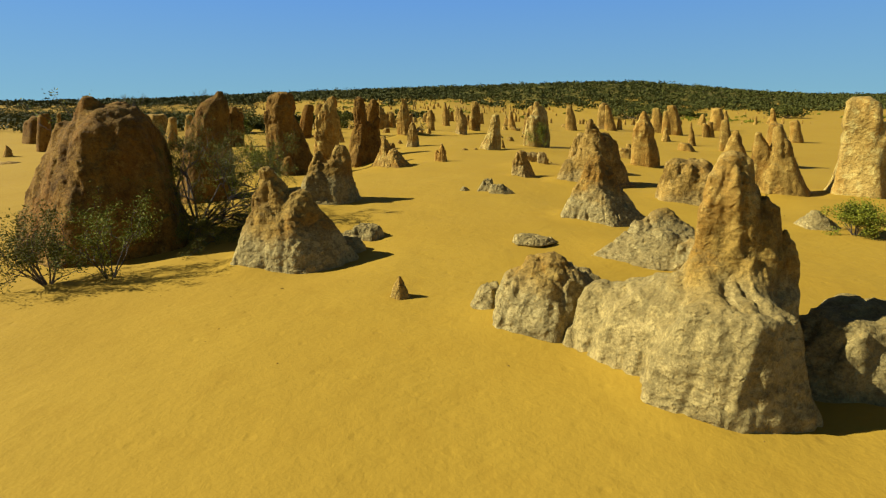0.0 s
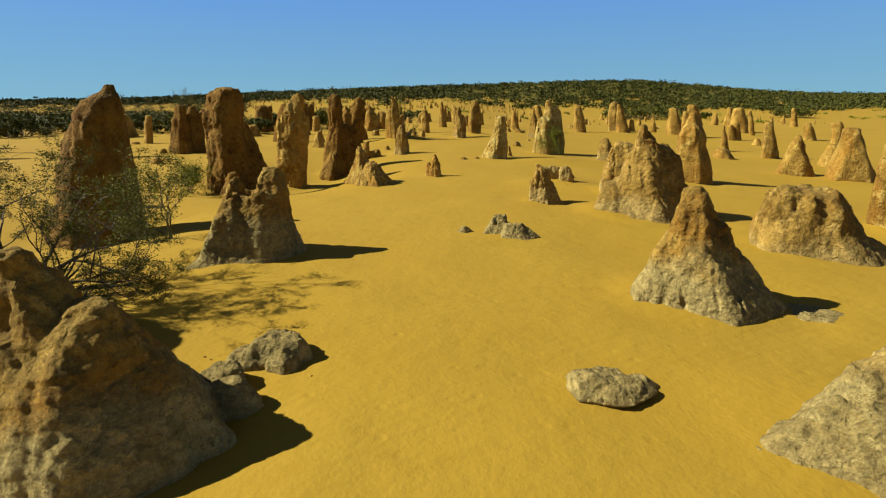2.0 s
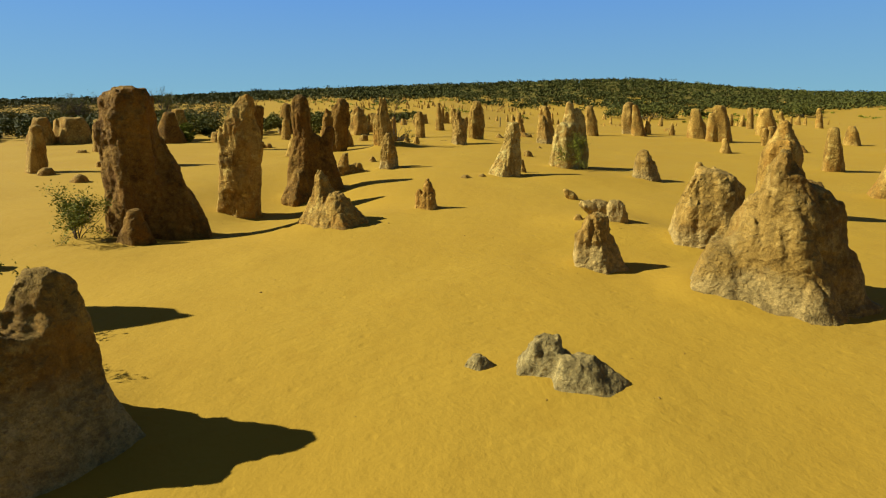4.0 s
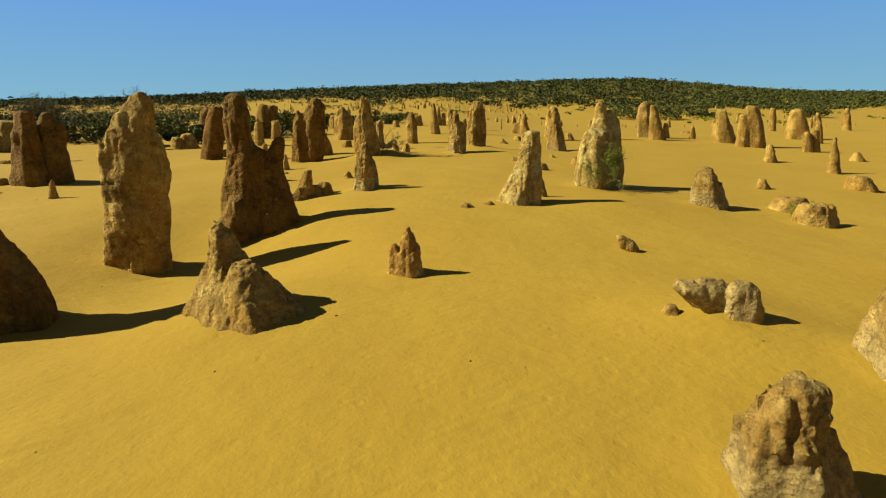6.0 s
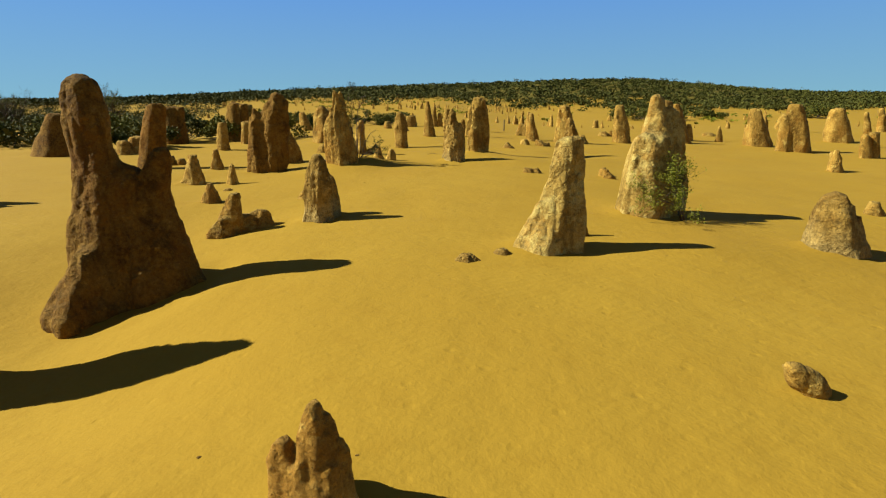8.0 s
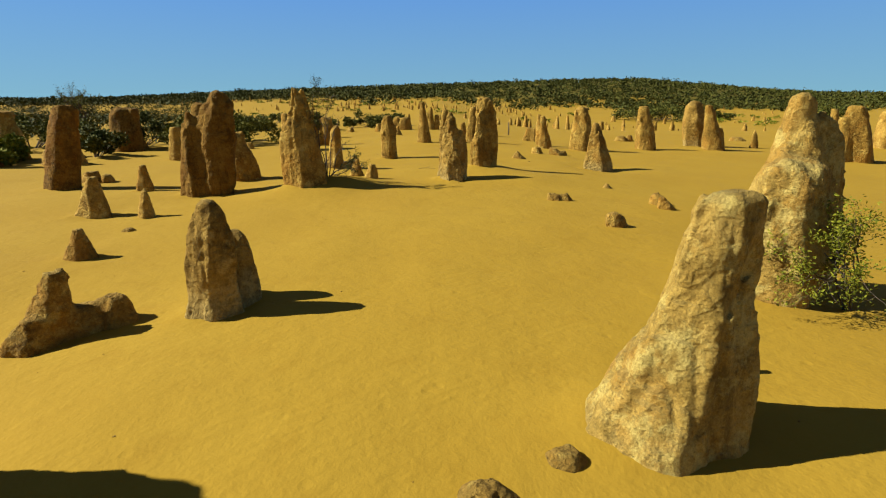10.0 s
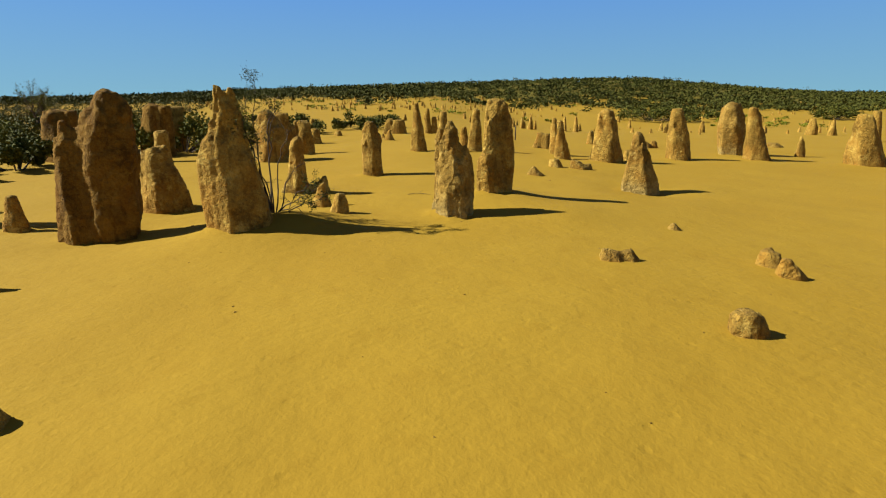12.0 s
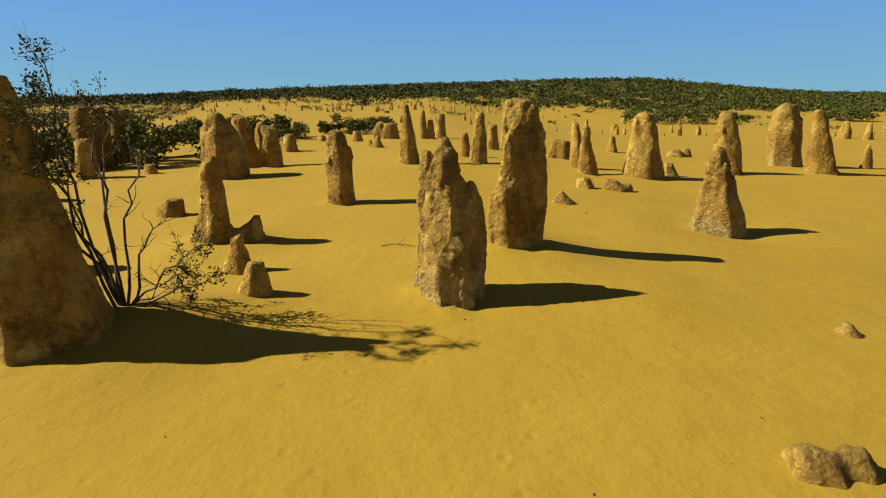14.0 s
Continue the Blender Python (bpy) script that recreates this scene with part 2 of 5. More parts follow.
def G(x, y):
    """Height of the sand: a faint swell under the way, lower flats at both sides, a far rise to the scrub hill."""
    x, y = np.asarray(x, float), np.asarray(y, float)
    near = -0.02 - 0.20 * (1 - np.exp(-((x - 0.8) / 4.2) ** 2))
    hollow = -0.56 * np.exp(-((x + 4.4) / 2.1) ** 2 - ((y - 22.3) / 3.8) ** 2)
    bank = 0.20 * np.exp(-((x + 1.75) / 0.9) ** 2 - ((y - 35.5) / 0.7) ** 2)
    for sx, sy, dz, r in SWELLS:
        near = near + dz * np.exp(-((x - sx) ** 2 + (y - sy) ** 2) / r ** 2)
    right = -0.62 * np.tanh(0.045 * np.log1p(np.exp(np.clip((x - 5.5) * 1.2, -30, 30))) / 1.2 / 0.62) * sstep(8, 22, y)
    dip = -(0.7 + 1.7 * sstep(0, 30, x)) * sstep(55, 125, y)
    az = x / np.maximum(np.abs(y), 1)
    flat = near + hollow + bank + right + dip + 3.4 * sstep(120, 235, y) * (1 - 0.5 * sstep(0.25, 0.5, az))
    s = sstep(205, 315, y)
    crest = np.interp(az, (-1.2, -0.85, -0.70, -0.50, -0.33, -0.17, -0.02, 0.15, 0.30, 0.38, 0.50, 0.60, 0.70, 0.85, 1.2), (-3.0, -2.2, 0.3, 4.0, 6.2, 7.8, 9.1, 10.4, 11.6, 11.5, 8.2, 5.6, 3.8, 3.0, 2.6))
    return flat * (1 - s) + crest * s - 12 * sstep(345, 900, y)


def spread(lo, near_lo, near_hi, hi, step, grow):
    """Grid lines: even in the near stretch, widening outside it."""
    v = list(np.arange(near_lo, near_hi, step))
    s, x = step, near_lo
    while x > lo:
        s *= grow
        x -= s
        v.insert(0, x)
    s, x = step, v[-1]
    while x < hi:
        s *= grow
        x += s
        v.append(x)
    return np.array(v)


TABLE = np.random.RandomState(7).rand(64, 64, 64).astype(np.float32) * 2 - 1


def vnoise(x, y, z):
    """Smooth lattice noise, -1 to 1."""
    out = 0
    xi, yi, zi = np.floor(x).astype(int), np.floor(y).astype(int), np.floor(z).astype(int)
    fx, fy, fz = x - xi, y - yi, z - zi
    fx, fy, fz = (f * f * (3 - 2 * f) for f in (fx, fy, fz))
    for a in (0, 1):
        for b in (0, 1):
            for c in (0, 1):
                w = (fx if a else 1 - fx) * (fy if b else 1 - fy) * (fz if c else 1 - fz)
                out = out + w * TABLE[(xi + a) & 63, (yi + b) & 63, (zi + c) & 63]
    return out


def relief(x, y):
    """Small swells of the sand."""
    o = np.zeros_like(np.asarray(x, float))
    return 0.035 * vnoise(x * 0.35 + 9, y * 0.35, o) + 0.016 * vnoise(x * 1.1, y * 1.1 + 5, o) + 0.006 * vnoise(x * 3.3, y * 3.3, o + 3)


FEET = []  # x, y, radius, height of all rocks, for the sand drifted against them


def build_ground():
    gx = spread(-900, -8, 9, 900, 0.18, 1.05)
    gy = spread(-300, -2, 43, 1500, 0.18, 1.04)
    X, Y = np.meshgrid(gx, gy)
    Z = G(X, Y) + relief(X, Y)
    for fx, fy, r, h in FEET:
        i0, i1 = np.searchsorted(gx, (fx - 3 * r - 0.6, fx + 3 * r + 0.6))
        j0, j1 = np.searchsorted(gy, (fy - 3 * r - 0.6, fy + 3 * r + 0.6))
        xs, ys = X[j0:j1, i0:i1], Y[j0:j1, i0:i1]
        d = np.hypot(xs - fx, ys - fy) / r
        side = (xs - fx - 0.5 * (ys - fy)) / (np.hypot(xs - fx, ys - fy) + 1e-6)
        Z[j0:j1, i0:i1] += min(0.05, 0.06 * h) * (np.exp(-((d - 0.9) / 0.55) ** 2) * (0.55 - 0.7 * side) - 0.55 * np.exp(-((d - 1.25) / 0.25) ** 2))
    ny, nx = X.shape
    co = np.stack([X, Y, Z], -1).reshape(-1, 3)
    idx = np.arange(ny * nx).reshape(ny, nx)
    q = np.stack([idx[:-1, :-1], idx[:-1, 1:], idx[1:, 1:], idx[1:, :-1]], -1).reshape(-1, 4)
    ob = new("ground", mesh_from("ground", co, q, SAND))
    tagged(ob, "rippled yellow desert sand with wind-blown swells", "sand", kind="structure")


def mesh_from(name, co, quads, mat, smooth=True):
    me = bpy.data.meshes.new(name)
    me.vertices.add(len(co))
    me.vertices.foreach_set("co", np.asarray(co, np.float32).ravel())
    k = quads.shape[1]
    me.loops.add(quads.size)
    me.loops.foreach_set("vertex_index", quads.astype(np.int32).ravel())
    me.polygons.add(len(quads))
    me.polygons.foreach_set("loop_start", np.arange(0, quads.size, k, dtype=np.int32))
    me.polygons.foreach_set("loop_total", np.full(len(quads), k, np.int32))
    me.polygons.foreach_set("use_smooth", np.full(len(quads), smooth))
    me.materials.append(mat)
    me.update()
    me.validate()
    return me


# ---- limestone ----
def surface(f, org, v):
    """Mesh of the zero level of the field f on a grid of step v (surface nets)."""
    s = f < 0
    nx, ny, nz = f.shape
    acc = np.zeros((nx - 1, ny - 1, nz - 1, 3), np.float32)
    cnt = np.zeros((nx - 1, ny - 1, nz - 1), np.float32)
    gi = np.stack(np.meshgrid(np.arange(nx - 1), np.arange(ny - 1), np.arange(nz - 1), indexing="ij"), -1)
    corners = [(a, b, c) for a in (0, 1) for b in (0, 1) for c in (0, 1)]
    part_of = lambda g, o: g[o[0]:nx - 1 + o[0], o[1]:ny - 1 + o[1], o[2]:nz - 1 + o[2]]
    for o in corners:
        for ax in range(3):
            if o[ax]:
                continue
            e = list(o)
            e[ax] = 1
            fa, fb = part_of(f, o), part_of(f, e)
            cross = part_of(s, o) != part_of(s, e)
            t = np.where(cross, fa / np.where(cross, fa - fb, 1), 0)
            for k in range(3):
                acc[..., k] += np.where(cross, o[k] + (t if k == ax else 0), 0)
            cnt += cross
    live = cnt > 0
    num = np.full(live.shape, -1)
    num[live] = np.arange(live.sum())
    co = org + v * (gi[live] + acc[live] / cnt[live][:, None])
    quads = []
    for ax in range(3):
        u, w = (ax + 1) % 3, (ax + 2) % 3
        a = np.moveaxis(s, (ax, u, w), (0, 1, 2))
        nm = np.moveaxis(num, (ax, u, w), (0, 1, 2))
        lo, hi = a[:-1, 1:-1, 1:-1], a[1:, 1:-1, 1:-1]
        i, j, k = np.nonzero(lo != hi)
        q = np.stack([nm[i, j, k], nm[i, j + 1, k], nm[i, j + 1, k + 1], nm[i, j, k + 1]], -1)
        flip = ~lo[i, j, k]
        q[flip] = q[flip][:, ::-1]
        quads.append(q)
    quads = np.concatenate(quads)
    # keep the one largest connected body
    lab = np.arange(len(co))
    while True:
        low = lab[quads].min(1)
        was = lab.copy()
        for c in range(4):
            np.minimum.at(lab, quads[:, c], low)
        lab = lab[lab]
        if (lab == was).all():
            break
    keep = lab == np.bincount(lab).argmax()
    quads = quads[keep[quads[:, 0]]]
    renum = np.cumsum(keep) - 1
    return co[keep], renum[quads]


def spire(bx, by, rb, tx, rt, h, bow, deep=0.85):
    """A tapering profile from foot to top: rows of height, centre and radius, its depth place and its depth share."""
    rows = []
    for u in (1.0, 0.93, 0.8, 0.6, 0.35, 0.12, 0.0):
        w = (1 - u ** (1 / bow)) ** bow if bow < 1 else (1 - u) ** bow
        rows.append((u * h, bx + (tx - bx) * u, rt + (rb - rt) * w))
    return tuple(rows), by, deep


def hollows(x, y, z):
    """Square of the distance to the nearest of scattered points, 0 to 1: bowls that meet in sharp rims."""
    xi, yi, zi = np.floor(x).astype(int), np.floor(y).astype(int), np.floor(z).astype(int)
    fx, fy, fz = (x - xi).astype(np.float32), (y - yi).astype(np.float32), (z - zi).astype(np.float32)
    best = np.full(x.shape, 9.0, np.float32)
    for a in (-1, 0, 1):
        for b in (-1, 0, 1):
            for c in (-1, 0, 1):
                i, j, k = (xi + a) & 63, (yi + b) & 63, (zi + c) & 63
                d = (a + 0.5 + 0.45 * TABLE[i, j, k] - fx) ** 2 + (b + 0.5 + 0.45 * TABLE[j, k, i] - fy) ** 2 + (c + 0.5 + 0.45 * TABLE[k, i, j] - fz) ** 2
                np.minimum(best, d, out=best)
    return np.clip(best, 0, 1)


def quarter(co, quads):
    """Each face cut into four."""
    e = np.stack([quads, np.roll(quads, -1, 1)], -1)
    e.sort(-1)
    key = e[..., 0].astype(np.int64) * len(co) + e[..., 1]
    uniq, inv = np.unique(key, return_inverse=True)
    inv = inv.reshape(quads.shape) + len(co)
    mids = 0.5 * (co[uniq // len(co)] + co[uniq % len(co)])
    centre = np.arange(len(quads)) + len(co) + len(mids)
    out = np.concatenate([np.stack([quads[:, k], inv[:, k], centre, inv[:, k - 1]], -1) for k in range(4)])
    return np.concatenate([co, mids, co[quads].mean(1)]), out


def weather(co, quads, H, o, rough):
    """Pits with sharp rims, cracks and a gnawed crown on a rock's skin."""
    co, quads = quarter(co, quads)
    nrm = np.zeros_like(co)
    fn = np.cross(co[quads[:, 2]] - co[quads[:, 0]], co[quads[:, 3]] - co[quads[:, 1]])
    for k in range(4):
        np.add.at(nrm, quads[:, k], fn)
    nrm /= np.linalg.norm(nrm, axis=1)[:, None] + 1e-9
    x, y, z = co.T
    high = sstep(0.30, 0.85, z / H + 0.30 * vnoise(x * 3 + o, y * 3, z * 3))
    worn = sstep(-0.25, 0.35, vnoise(x * 2.3, y * 2.3 + o, z * 1.6))
    d = (0.010 + 0.030 * high) * (0.4 - hollows(x * 8 + o, y * 8, z * 6)) * (0.4 + 0.6 * worn)
    d += (0.005 + 0.013 * high) * (0.4 - hollows(x * 19, y * 19 + o, z * 15)) * (0.3 + 0.7 * worn)
    d -= (0.006 + 0.014 * high) * np.clip(1 - 3.2 * np.abs(vnoise(x * 7 + o, y * 7, z * 1.8)), 0, 1)
    d -= min(0.042, 0.022 * H) * np.clip(1 - 3.6 * np.abs(vnoise(x * 3.9, y * 3.9 + o, z * 0.55)), 0, 1) * (0.35 + 0.65 * worn)
    d -= 0.010 * np.clip(1 - 5 * np.abs(vnoise(x * 3.1, y * 3.1 + o, z * 5.2)), 0, 1) * (1 - 0.6 * high)
    d += 0.014 * (np.abs(vnoise(x * 3.7 + o, y * 3.7, z * 2.6)) - 0.25) + 0.009 * (np.abs(vnoise(x * 8.3, y * 8.3 + o, z * 6.5)) - 0.25)
    d += 0.006 * vnoise(x * 26, y * 26 + o, z * 26)
    return co + nrm * (rough * min(1.05, 0.40 + 0.45 * H) * d)[:, None], quads


def rock_mesh(name, lobes, step, mat, seed, rough=1.0, flute=1.0, blend=0.14, turn=None, fine=False):
    """A rock of blended spires: each a profile (see spire), or the foot x, y and radius, top x and radius, height and bow of one."""
    lobes = [l if isinstance(l[0], tuple) else spire(*l) for l in lobes]
    rows = [(z, c, r, dy) for prof, dy, _ in lobes for z, c, r in prof]
    H, W = max(r[0] for r in rows), max(r[2] for r in rows)
    pad = 0.25 * W + 2 * step
    lo = np.array([min(c - r for _, c, r, _ in rows) - pad, min(dy - r for _, _, r, dy in rows) - pad, -0.22])
    hi = np.array([max(c + r for _, c, r, _ in rows), max(dy + r for _, _, r, dy in rows), H]) + pad
    step = max(step, (np.prod(hi - lo) / 700000) ** (1 / 3))
    n = np.ceil((hi - lo) / step).astype(int) + 1
    x, y, z = np.meshgrid(*(lo[k] + step * np.arange(n[k]) for k in range(3)), indexing="ij")
    o = seed * 7.31
    turn = -64 + 26 * (0.618 * seed % 1) if turn is None else turn  # where the first flank faces
    a = W * 0.30
    wx = x + 0.22 * a * vnoise(x / a / 2 + o, y / a / 2, z / a / 3)
    wy = y + 0.22 * a * vnoise(x / a / 2, y / a / 2 + o, z / a / 3 + 4)
    f = None
    for i, (prof, by, deep) in enumerate(lobes):
        zs, cs, rs = (np.array(v[::-1]) for v in zip(*prof))
        rs = np.maximum(rs, 0.95 * step)
        h, rt, rb = zs[-1], rs[-1], rs[0]
        zw = z + 0.02 * h * vnoise(x / W * 1.5 + o, y / W * 1.5, z / W + i)
        cx, r = np.interp(zw, zs, cs), np.interp(zw, zs, rs)
        cy = by
        dx, dy = wx - cx, (wy - cy) / deep
        ang = np.arctan2(dy, dx)
        # blunt facets: a flank to the sun side, a flatter face across it, uneven from rock to rock
        flat = 0
        for j in range(5):
            a0 = radians(turn + 74 * j) + 0.12 * (j > 0) * math.sin(2.7 * seed + 1.9 * j) + 0.08 * np.sin(1.7 * z / W + seed)
            flat = flat + np.clip(dx * np.cos(a0) + dy * np.sin(a0), 0, None) ** 16
        d = 0.15 * np.hypot(dx, dy) + 0.85 * 1.03 * flat ** (1 / 16)
        side = d - r * (1 + 0.03 * np.cos(2 * ang + seed + i) + 0.03 * np.cos(3 * ang + 2.1 * seed + 0.8 * z / W))
        k = max(min(0.4 * rt, 0.07 * h), 0.02 * h)
        top = zw - h
        m = np.clip(0.5 - 0.5 * (top - side) / k, 0, 1)
        g = top + (side - top) * m + k * m * (1 - m)
        slope = np.hypot(1, 0.8 * (rb - rt) / h)
        g = g / slope
        if f is None:
            f, rl = g, r
        else:
            rl = np.where(g < f, r, rl)
            k = blend * min(rb, W)
            m = np.clip(0.5 + 0.5 * (f - g) / k, 0, 1)
            f = f + (g - f) * m - k * m * (1 - m)
    # weathering, near the surface only: folds down the flanks, scalloped hollows with sharp rims, pits
    q = 1 / max(0.28, min(W, 0.85))
    near = np.abs(f) < 0.34 * min(W, 0.75) + 2 * step
    X, Y, Z = x[near], y[near], z[near]
    U, V = wx[near], wy[near]
    D = 0.85 * min(W, 0.75) * np.clip(rl[near] / (0.45 * W), 0.25, 1)  # thin tips stay whole
    high = sstep(0.30, 0.75, Z / H + 0.12 * vnoise(X * 2 * q + o, Y * 2 * q, Z * 2 * q))
    fold = 1 - np.abs(vnoise(U * 3.6 * q + o, V * 3.6 * q, Z * 0.45 * q + o)) * 2
    g = flute * 0.14 * D * (np.clip(fold, 0, 1) ** 2 - 0.25) * (0.45 + 0.55 * high)
    g = g + rough * 0.035 * D * vnoise(X * 2.3 * q, Y * 2.3 * q + o, Z * 1.6 * q)
    bowl = hollows(X * 3.4 * q + o, Y * 3.4 * q, Z * 1.5 * q + o)
    g = g + rough * (0.030 + 0.140 * high) * D * (0.45 - bowl)
    bowl = hollows(X * 8.5 * q + o, Y * 8.5 * q, Z * 5.5 * q)
    g = g + rough * (0.022 + 0.065 * high) * D * (0.45 - bowl)
    if step < 0.055:
        bowl = hollows(X * 19 * q, Y * 19 * q + o, Z * 15 * q)
        g = g + rough * (0.020 + 0.020 * high) * D * (0.45 - bowl)
    g = g + 0.020 * D * np.abs(vnoise(X * 0.9 + o, Y * 0.9, Z * 7.0 * q))
    f[near] += g
    co, quads = surface(f.astype(np.float32), lo, step)
    if fine:
        co, quads = weather(co, quads, H, o, rough)
    return mesh_from(name, co, quads, mat)


def rock(x, y, *lobes, stone="tan", step=0.05, blend=0.14, turn=None, rough=1.0, name="limestone_pinnacle", label="", category="pinnacle", group="pinnacles in the sand"):
    seed = len(FEET) + 1
    near = max(2.2, 1.4 * abs(x - 0.6), math.hypot(x - 1.1, max(0.0, y - 30.6)))  # how close the walk passes
    fine = near < 9.5
    step = max(0.0084 * near, 0.021) if fine else max(1.15 * step, 0.0044 * near)
    me = rock_mesh(name, lobes, step, STONE[stone], seed, rough, flute=1.0 if name == "limestone_pinnacle" else 0.4, blend=blend, turn=turn, fine=fine)
    ob = new(name, me)
    ob.location = (x, y, float(G(x, y)) + float(relief(np.array(x), np.array(y))) - 0.02)
    feet = [l if isinstance(l[0], tuple) else spire(*l) for l in lobes]
    FEET.extend((x + p[-1][1], y + dy, p[-1][2], p[0][0]) for p, dy, _ in sorted(feet, key=lambda l: -l[0][-1][2])[:3])
    return tagged(ob, label, category, group)


# ---- the pinnacles: foot x, y, radius; top x, radius; height; bow ----
rock(-6.16, 8.8, (((2.55, 0.57, 0.27), (2.41, 0.55, 0.46), (2.14, 0.45, 0.71), (1.85, 0.38, 0.87), (1.27, 0.24, 1.06), (0.71, 0.12, 1.24), (0.13, 0.07, 1.37), (0, 0, 1.45)), 0, 0.9), (((2.74, 0.31, 0.08), (2.55, 0.28, 0.18), (2.14, 0.21, 0.28), (0, -0.31, 0.58)), -0.1, 0.9), (((2.67, 0.61, 0.09), (2.46, 0.59, 0.2), (0, 0.02, 0.54)), 0.1, 0.9), (((2.38, 1.02, 0.11), (2.08, 0.98, 0.23), (0, 0.44, 0.64)), 0.1, 0.9), (((2.31, -0.24, 0.09), (2.05, -0.28, 0.18), (0, -0.72, 0.58)), -0.1, 0.9), stone="dark", step=0.047, label="tall dark brown weathered limestone pinnacle with several blunt peaks in sand", turn=-53)
rock(-2.38, 7.58, (((0.74, 0.02, 0.40), (0.62, 0.05, 0.53), (0.48, 0.08, 0.65), (0.32, 0.11, 0.77), (0.07, 0.12, 0.89), (0, 0.09, 0.93)), -0.16, 0.74), (((1.51, -0.22, 0.05), (1.44, -0.22, 0.12), (1.3, -0.23, 0.18), (1.1, -0.19, 0.27), (0.67, -0.2, 0.36), (0, -0.43, 0.41)), -0.05, 0.95), (((1.17, 0.25, 0.06), (1.1, 0.24, 0.13), (0.98, 0.21, 0.22), (0.8, 0.20, 0.32), (0.6, 0.2, 0.42), (0, 0.05, 0.52)), -0.12, 0.85), (((1.0, 0.06, 0.2), (0.88, 0.05, 0.33), (0.6, 0.04, 0.52), (0, -0.03, 0.76)), -0.16, 0.8), (((0.34, 0.86, 0.1), (0.18, 0.9, 0.19), (0, 0.93, 0.22)), 0.24, 0.8), stone="grey", step=0.032, label="grey-footed weathered limestone pinnacle with three blunt peaks in sand", turn=-37, blend=0.22)
rock(-1.37, 8.55, (0.05, 0.0, 0.27, 0.04, 0.15, 0.25, 0.5, 0.9), (-0.24, -0.05, 0.19, -0.2, 0.1, 0.13, 0.6), (0.13, -0.18, 0.14, 0.11, 0.08, 0.15, 0.6), (-0.34, -0.42, 0.22, -0.3, 0.1, 0.18, 0.7), stone="grey", step=0.013, label="low lumpy grey limestone rock half buried in yellow sand", name="limestone_boulder", category="boulder", group="loose limestone rocks", blend=0.3)
rock(2.2, 3.35, (((0.86, -0.02, 0.3), (0.78, -0.03, 0.42), (0.55, -0.05, 0.50), (0.3, -0.06, 0.55), (0.1, -0.06, 0.60), (0, -0.05, 0.62)), 0.05, 0.72), (((1.87, 0.03, 0.07), (1.80, 0.04, 0.14), (1.68, 0.06, 0.21), (1.52, 0.1, 0.29), (1.28, 0.17, 0.34), (1.05, 0.2, 0.39), (0.85, 0.22, 0.43), (0.5, 0.2, 0.48), (0, 0.18, 0.52)), 0.5, 0.7), (((0.78, -0.24, 0.20), (0.68, -0.27, 0.33), (0.45, -0.29, 0.43), (0.2, -0.30, 0.49), (0, -0.3, 0.53)), 0.66, 0.85), (((0.62, -0.58, 0.15), (0.54, -0.60, 0.25), (0.2, -0.60, 0.34), (0, -0.60, 0.40)), 1.05, 0.9), stone="crag", step=0.022, label="tall pale cream weathered limestone pinnacle on a broad grey footing", turn=-71, blend=0.75, rough=0.6)
rock(3.5, 3.8, (((0.70, 0.05, 0.42), (0.62, 0.03, 0.54), (0.4, 0.0, 0.62), (0.1, -0.04, 0.70), (0, -0.05, 0.74)), -0.05, 0.72), (((0.6, 0.6, 0.2), (0.4, 0.62, 0.4), (0, 0.65, 0.5)), 0.1, 0.8), stone="crag", step=0.026, label="low grey slab-like limestone block leaning on a taller pinnacle", turn=-100, blend=0.4, rough=0.7)
rock(1.05, 4.85, (((0.76, 0.02, 0.07), (0.7, 0.0, 0.2), (0.56, 0, 0.34), (0.36, 0, 0.46), (0.14, -0.01, 0.54), (0, 0, 0.57)), 0, 0.85), (((0.55, 0.3, 0.15), (0.4, 0.32, 0.28), (0, 0.34, 0.42)), 0.1, 0.9), stone="grey", step=0.020, label="low dome-shaped grey limestone rock with a worn crest in sand", blend=0.35)
rock(0.51, 5.24, (0, 0, 0.23, 0.02, 0.09, 0.29, 1), stone="grey", step=0.013, label="low grey-footed limestone rock half buried in yellow sand", name="limestone_boulder", category="boulder", group="loose limestone rocks")
rock(3.28, 7.22, (((0.44, -0.03, 0.47), (0.32, 0, 0.62), (0.09, -0.03, 0.84), (0, 0, 0.98), (0, -0.04, 0.95)), 0, 0.6), (((0.51, 0.33, 0.24), (0.38, 0.36, 0.42), (0.09, 0.42, 0.47), (0, 0.54, 0.5)), -0.63, 0.8), (((0.76, -0.02, 0.06), (0.67, -0.04, 0.17), (0.51, -0.01, 0.3), (0.28, 0.04, 0.43), (0, 0.15, 0.53)), 0.1, 0.8), stone="grey", step=0.033, label="short grey-footed weathered limestone pinnacle with two blunt peaks in sand", turn=-70, blend=0.4)
rock(4.75, 8.28, (0, 0, 0.35, -0.29, 0.09, 0.37, 1), stone="grey", step=0.018, label="low grey-footed limestone rock half buried in yellow sand", name="limestone_boulder", category="boulder", group="loose limestone rocks")
rock(-0.52, 5.58, (0, 0, 0.13, 0, 0.03, 0.29, 1), stone="tan", step=0.013, label="small tan limestone rock half buried in yellow sand", name="limestone_boulder", category="boulder", group="loose limestone rocks")
